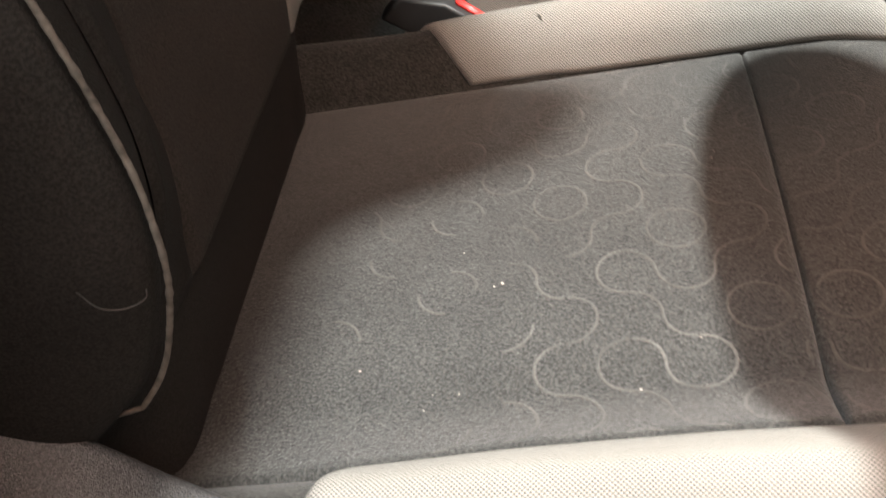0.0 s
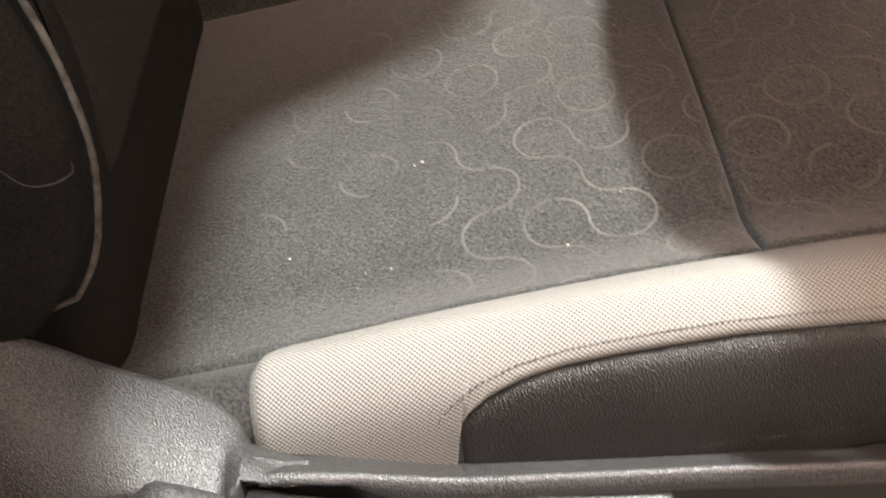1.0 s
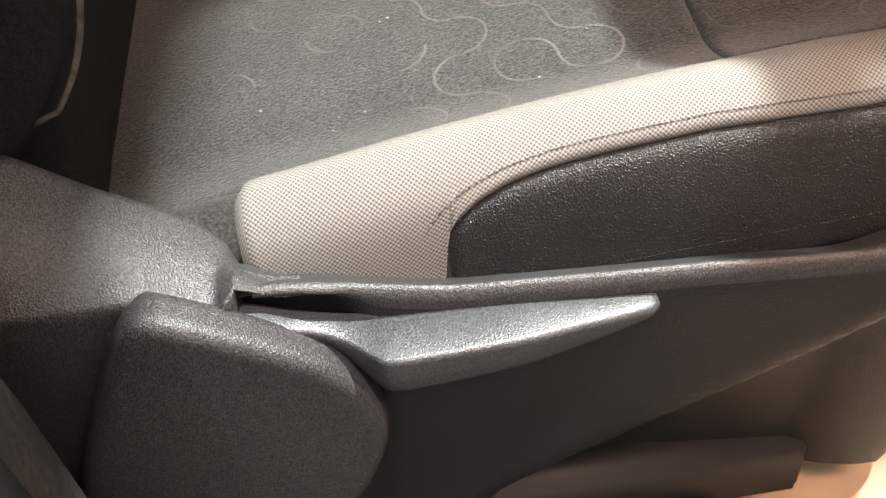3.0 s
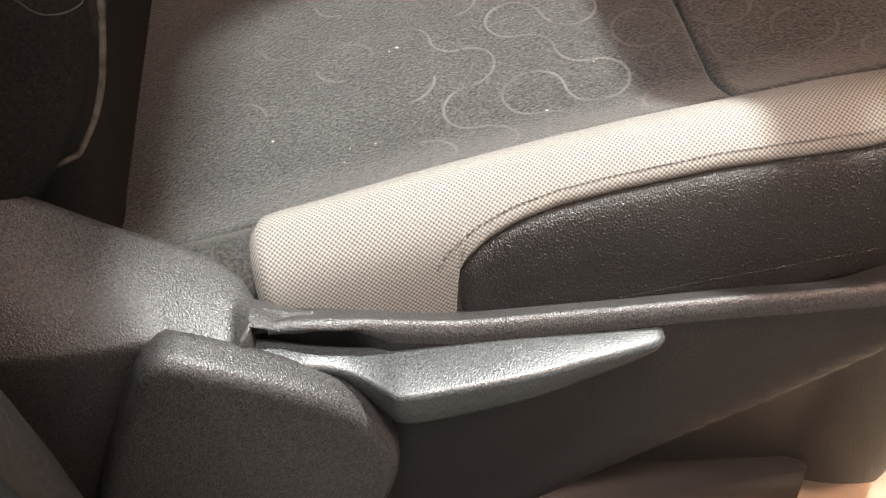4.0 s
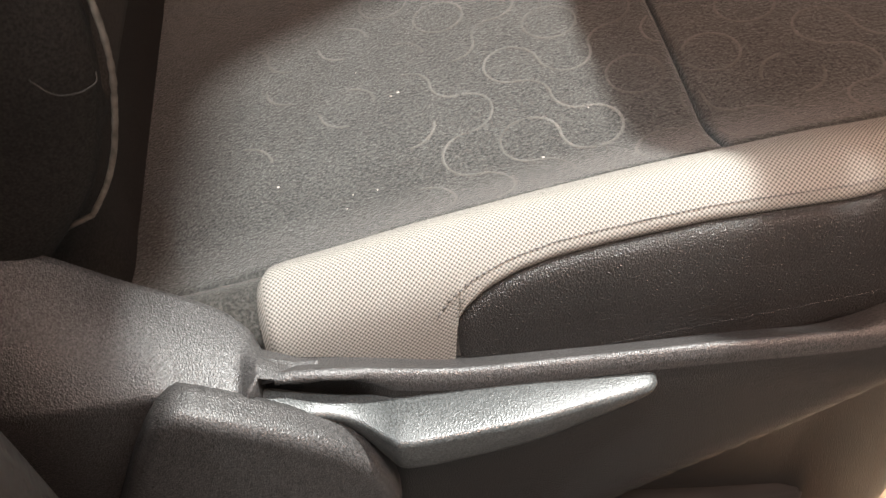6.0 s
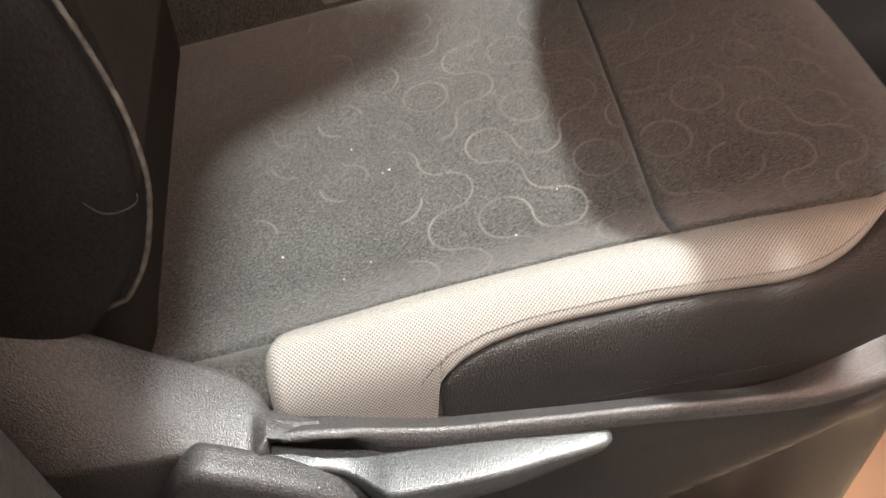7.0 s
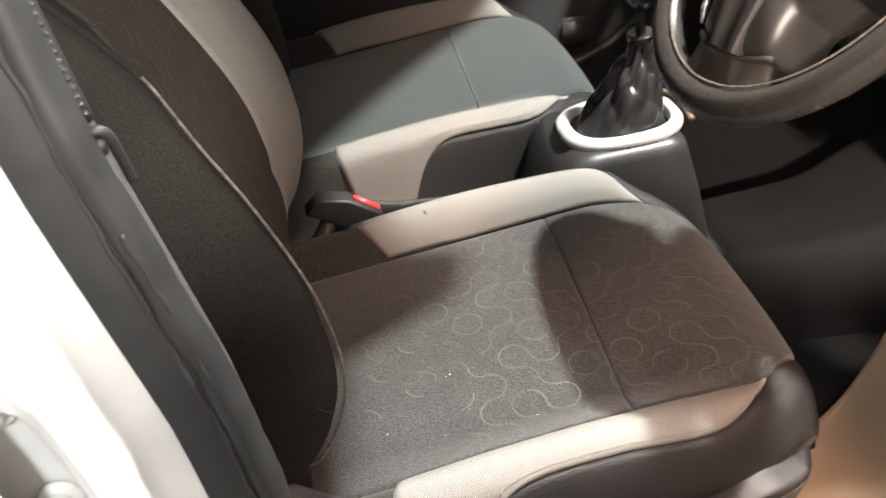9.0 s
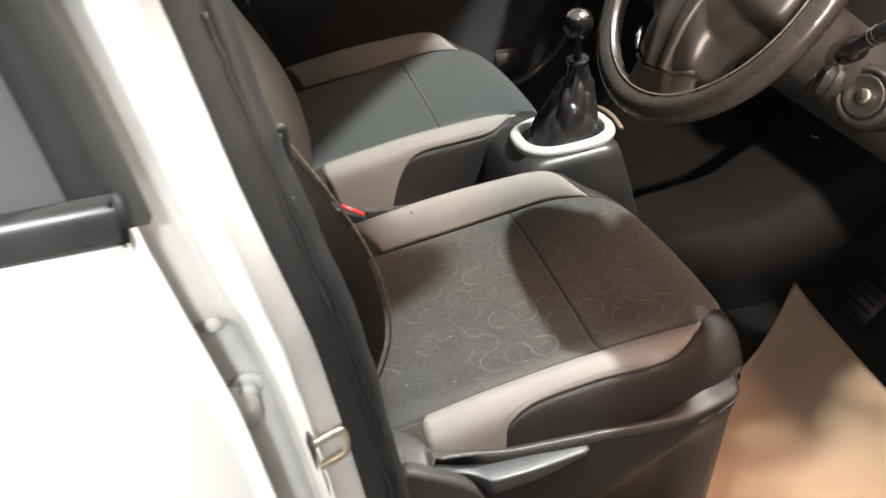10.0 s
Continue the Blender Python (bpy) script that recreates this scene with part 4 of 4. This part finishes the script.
for z in [*np.linspace(-0.05, 0.722, 24), 0.730, 0.737, 0.744, *np.linspace(0.76, 1.17, 16)]:
    f, lean = table(z, FRONT), 0.16 * max(0, z - 0.85) ** 1.3
    deep = 0.014 * min(1, max(0, (0.742 - z) / 0.014))
    plan = smooth([(-0.020, -0.4250), (-0.034, -0.4275), (-0.052, -0.434), (-0.062, -0.443), (-0.066, -0.458), (-0.071, -0.476 + 0.2 * deep), (-0.076, -0.4815 + 0.4 * deep), (-0.083, -0.480 + deep), (-0.090, -0.477 + deep),
                   (-0.104, -0.476 + deep), (-0.125, -0.477 + deep), (-0.16, -0.477)], 44)
    rows.append([(f + dx, y + lean, z) for dx, y in plan])
part("jamb", sheet(rows), PAINT_SHADED, pillar, "white painted door jamb")
guide = part("belt_guide", tube(smooth([(-0.2285, -0.392, 0.832), (-0.2275, -0.403, 0.842), (-0.225, -0.407, 0.850), (-0.220, -0.407, 0.852), (-0.2165, -0.403, 0.846), (-0.2155, -0.396, 0.832), (-0.214, -0.388, 0.812)], 30), 0.0030, 10), RUBBER, pillar, "dark plastic trim guide on the pillar")
part("guide_slot", tube([(-0.2225, -0.404, 0.838), (-0.2215, -0.405, 0.847)], 0.0040, 8), RUBBER, guide)
bm = bmesh.new()
for k in range(26):
    t = k / 25
    z = lerp(0.856, 0.975, t)
    p = (table(z, FRONT) + 0.002, -0.394 + 0.16 * max(0, z - 0.85) ** 1.3, z)
    bmesh.ops.create_icosphere(bm, subdivisions=1, radius=0.0024, matrix=Matrix.Translation(p) @ Matrix.Diagonal((1, 1, 0.75, 1)))
part("welt_beads", bm, PLASTIC_FLAT, pillar, "knotted edge of the pillar trim")
part("welt", tube([(table(z, FRONT) - 0.0005, -0.390 + 0.16 * max(0, z - 0.85) ** 1.3, z) for z in np.linspace(0.85, 0.976, 12)], 0.0048, 8), RUBBER, pillar, "dark welt along the pillar trim")

for dx, y, z0, z1, r in ((-0.003, -0.4225, 0.46, 0.80, 0.0018), (-0.012, -0.4250, 0.44, 0.95, 0.0022)):
    fold = [(table(z, FRONT) + dx + 0.0022 * noise.noise((z * 55, y * 90, 3)), y + 0.0045 * noise.noise((z * 32, y * 70, 1)) + 0.16 * max(0, z - 0.85) ** 1.3, z) for z in np.linspace(z0, z1, 120)]
    part("seal_fold", tube(fold, [r * (0.75 + 0.5 * abs(noise.noise((i * 0.13, y, 2)))) for i in range(120)], 8), RUBBER, pillar, "wrinkled fold of the soft door seal")

striker = thing("door_striker", "zinc plated steel door striker loop", "door striker")
SM = pose(-0.246, -0.446, 0.562, 0, 0, 20)
part("plate", moved(block(-0.006, 0.0, -0.022, 0.022, -0.035, 0.035, 0.002), SM), RUBBER, striker, "black striker plate")
part("loop", moved(tube(smooth([(0, -0.010, -0.014), (0.028, -0.010, -0.014), (0.034, -0.010, -0.008), (0.034, -0.010, 0.008), (0.028, -0.010, 0.014), (0, -0.010, 0.014)], 40), 0.0042, 10), SM), STEEL, striker)

door = tagged(thing("rear_door", "closed white rear door with a black window frame", "car door"), kind="structure")


def edge(z):
    return table(z, FRONT) - 0.100


rows = []
for z in np.linspace(-0.05, 0.855, 30):
    bulge = 0.03 * math.sin(math.pi * min(1, max(0, (z + 0.05) / 1.0)))
    e = edge(z) - 0.006
    rows.append([(e, -0.492, z), (e + 0.001, -0.514, z), (e - 0.0005, -0.521 - bulge * 0.3, z), (e - 0.004, -0.5245 - bulge * 0.35, z)] + [(lerp(e - 0.01, -1.15, k), -0.526 - bulge * (0.4 + 0.6 * min(1, k * 4)) - 0.012 * k, z) for k in np.linspace(0, 1, 14)])
part("door_skin", sheet(rows), PAINT, door, "glossy white painted door skin")
b0 = edge(0.86)
part("belt_moulding", sheet([[(x, -0.528 + 0.010 * math.cos(a), 0.866 + 0.018 * math.sin(a)) for a in np.linspace(0, 2 * math.pi, 14, endpoint=False)] for x in (b0 - 0.008, b0 - 0.009, -0.6, -1.15)], close_v=True), MOULD, door, "grey-black window belt moulding")
part("moulding_cap", block(b0 - 0.012, b0 - 0.004, -0.538, -0.518, 0.849, 0.884, 0.003), RUBBER, door)
rows, rows2 = [], []
for z in np.linspace(0.855, 1.17, 14):
    e, lean = edge(z), 0.20 * max(0, z - 0.85) ** 1.2
    rows.append([(e - 0.034, -0.512 + lean, z), (e - 0.032, -0.522 + lean, z), (e - 0.020, -0.523 + lean, z), (e + 0.008, -0.522 + lean, z), (e + 0.010, -0.512 + lean, z)])
    rows2.append([(e - 0.030, -0.514 + lean, z), (-0.7, -0.514 + lean, z), (-1.15, -0.514 + lean, z)])
part("window_frame", sheet(rows), MOULD, door, "satin black window frame")
part("window_glass", sheet(rows2), GLASS, door, "dark window glass, reflected grey put into its colour")
hinge = part("hinge", block(-0.318, -0.276, -0.476, -0.462, 0.63, 0.668, 0.003), PAINT_SHADED, pillar, "white painted rear door hinge")
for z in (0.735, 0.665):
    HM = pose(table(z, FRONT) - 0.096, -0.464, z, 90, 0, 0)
    part("washer", moved(turned([(0, 0), (0.012, 0), (0.013, 0.002), (0.011, 0.004), (0, 0.004)], 24), HM), PAINT_SHADED, hinge)
    part("bolt", moved(turned([(0.0075, 0.003), (0.0075, 0.010), (0.006, 0.0115), (0, 0.0115)], 6), HM), PAINT_SHADED, hinge, "painted hex bolt")

# ---- passenger door ----
far_door = tagged(thing("passenger_door", "black plastic passenger door trim with a curved pocket rim", "car door"), kind="structure")
part("door_panel", sheet([[(x, 1.12 + 0.02 * math.sin(z * 6), z) for x in np.linspace(-1.2, 1.1, 24)] for z in np.linspace(-0.05, 0.86, 20)]), DASH, far_door)
arc = smooth([(0.70, 1.09, 0.40), (0.68, 1.085, 0.33), (0.645, 1.08, 0.25), (0.56, 1.08, 0.18), (0.44, 1.085, 0.14), (0.2, 1.09, 0.13)], 50)
part("pocket_rim", tube(arc, 0.010, 10), PLASTIC, far_door, "grey moulded pocket rim")
part("speaker_cover", block(0.46, 0.53, 1.085, 1.10, 0.18, 0.25, 0.008), PLASTIC, far_door)

# ---- shell that closes the car, and the floor of the workshop ----
# the roof is unseen; its front edge is stepped to cast the seats' shadow lines
ROOF_SHADOW_EDGE = [(-0.44, 0.292), (-0.13, 0.294), (-0.07, 0.326), (0.03, 0.333), (0.050, 0.345), (0.066, 0.400), (0.076, 0.424), (0.0974, 0.436), (0.136, 0.452), (0.155, 0.445), (0.168, 0.400), (0.18, 0.378), (0.22, 0.370), (0.32, 0.350), (0.384, 0.354), (0.486, 0.442), (0.621, 0.566), (0.80, 0.70), (1.14, 0.86)]
rows = []
for x, head in ((-1.2, 0), (-0.3, 0), (-0.22, 0), (-0.18, 0), (0.2, 0), (1, 1)):
    row = []
    for y in np.linspace(-0.43 if x < -0.2 else -0.26, 1.14, 140):
        e = x if not head else table(y, ROOF_SHADOW_EDGE)
        row.append((e, y, 1.20 - 0.06 * min(1, abs((y - 0.44) / 0.70)) ** 3 - (0.03 if head else 0)))
    rows.append(row)
bm = sheet(rows)
bmesh.ops.solidify(bm, geom=bm.faces[:], thickness=0.03)
tagged(part("roof", bm, LINING), "grey cloth lined car roof, unseen, edges cut to cast shadows", "car roof", kind="structure")
# sill out of view, kept black so it bounces no light under the skirt
tagged(part("sill", block(-1.2, 1.1, -0.50, -0.36, -0.22, 0.005, 0.02, 4), CONSOLE), "unseen door sill, made black to cut bounced light", "door sill", kind="structure")
tagged(part("bulkhead", block(1.10, 1.16, -0.5, 1.16, -0.2, 0.9, 0.01), CARPET), "black lined bulkhead below the windscreen", "bulkhead", kind="structure")
tagged(part("rear_wall", block(-1.26, -1.2, -0.5, 1.16, -0.2, 1.2, 0.01), LINING), "grey lined rear of the cabin", "wall", kind="structure")
tagged(part("ground", sheet([[(x, y, -0.26) for x in np.linspace(-30, 30, 21)] for y in np.linspace(-30, 30, 21)]), CONCRETE), "grey concrete workshop floor", "floor", kind="structure")

# ---- crumbs on the cushion ----
crumbs = thing("crumbs", "pale crumbs scattered on the driver's seat cushion", "crumbs", kind="stuff")
bm = bmesh.new()
rnd = random.Random(4)
spots = [(-0.004, -0.058, 0.0009), (-0.009, -0.060, 0.0006), (-0.084, -0.119, 0.0008), (0.07, -0.15, 0.0007)] + [(rnd.uniform(-0.08, 0.15), rnd.uniform(-0.17, 0.1), rnd.uniform(0.0003, 0.0006)) for _ in range(7)]
for x, y, r in spots:
    p = Vector(centre(x, y)) + Vector((0, 0, 0.0034))
    bmesh.ops.create_icosphere(bm, subdivisions=1, radius=r, matrix=Matrix.Translation(p) @ Matrix.Diagonal((1.3, 0.8, 0.6, 1)))
part("grains", bm, CRUMB, crumbs)
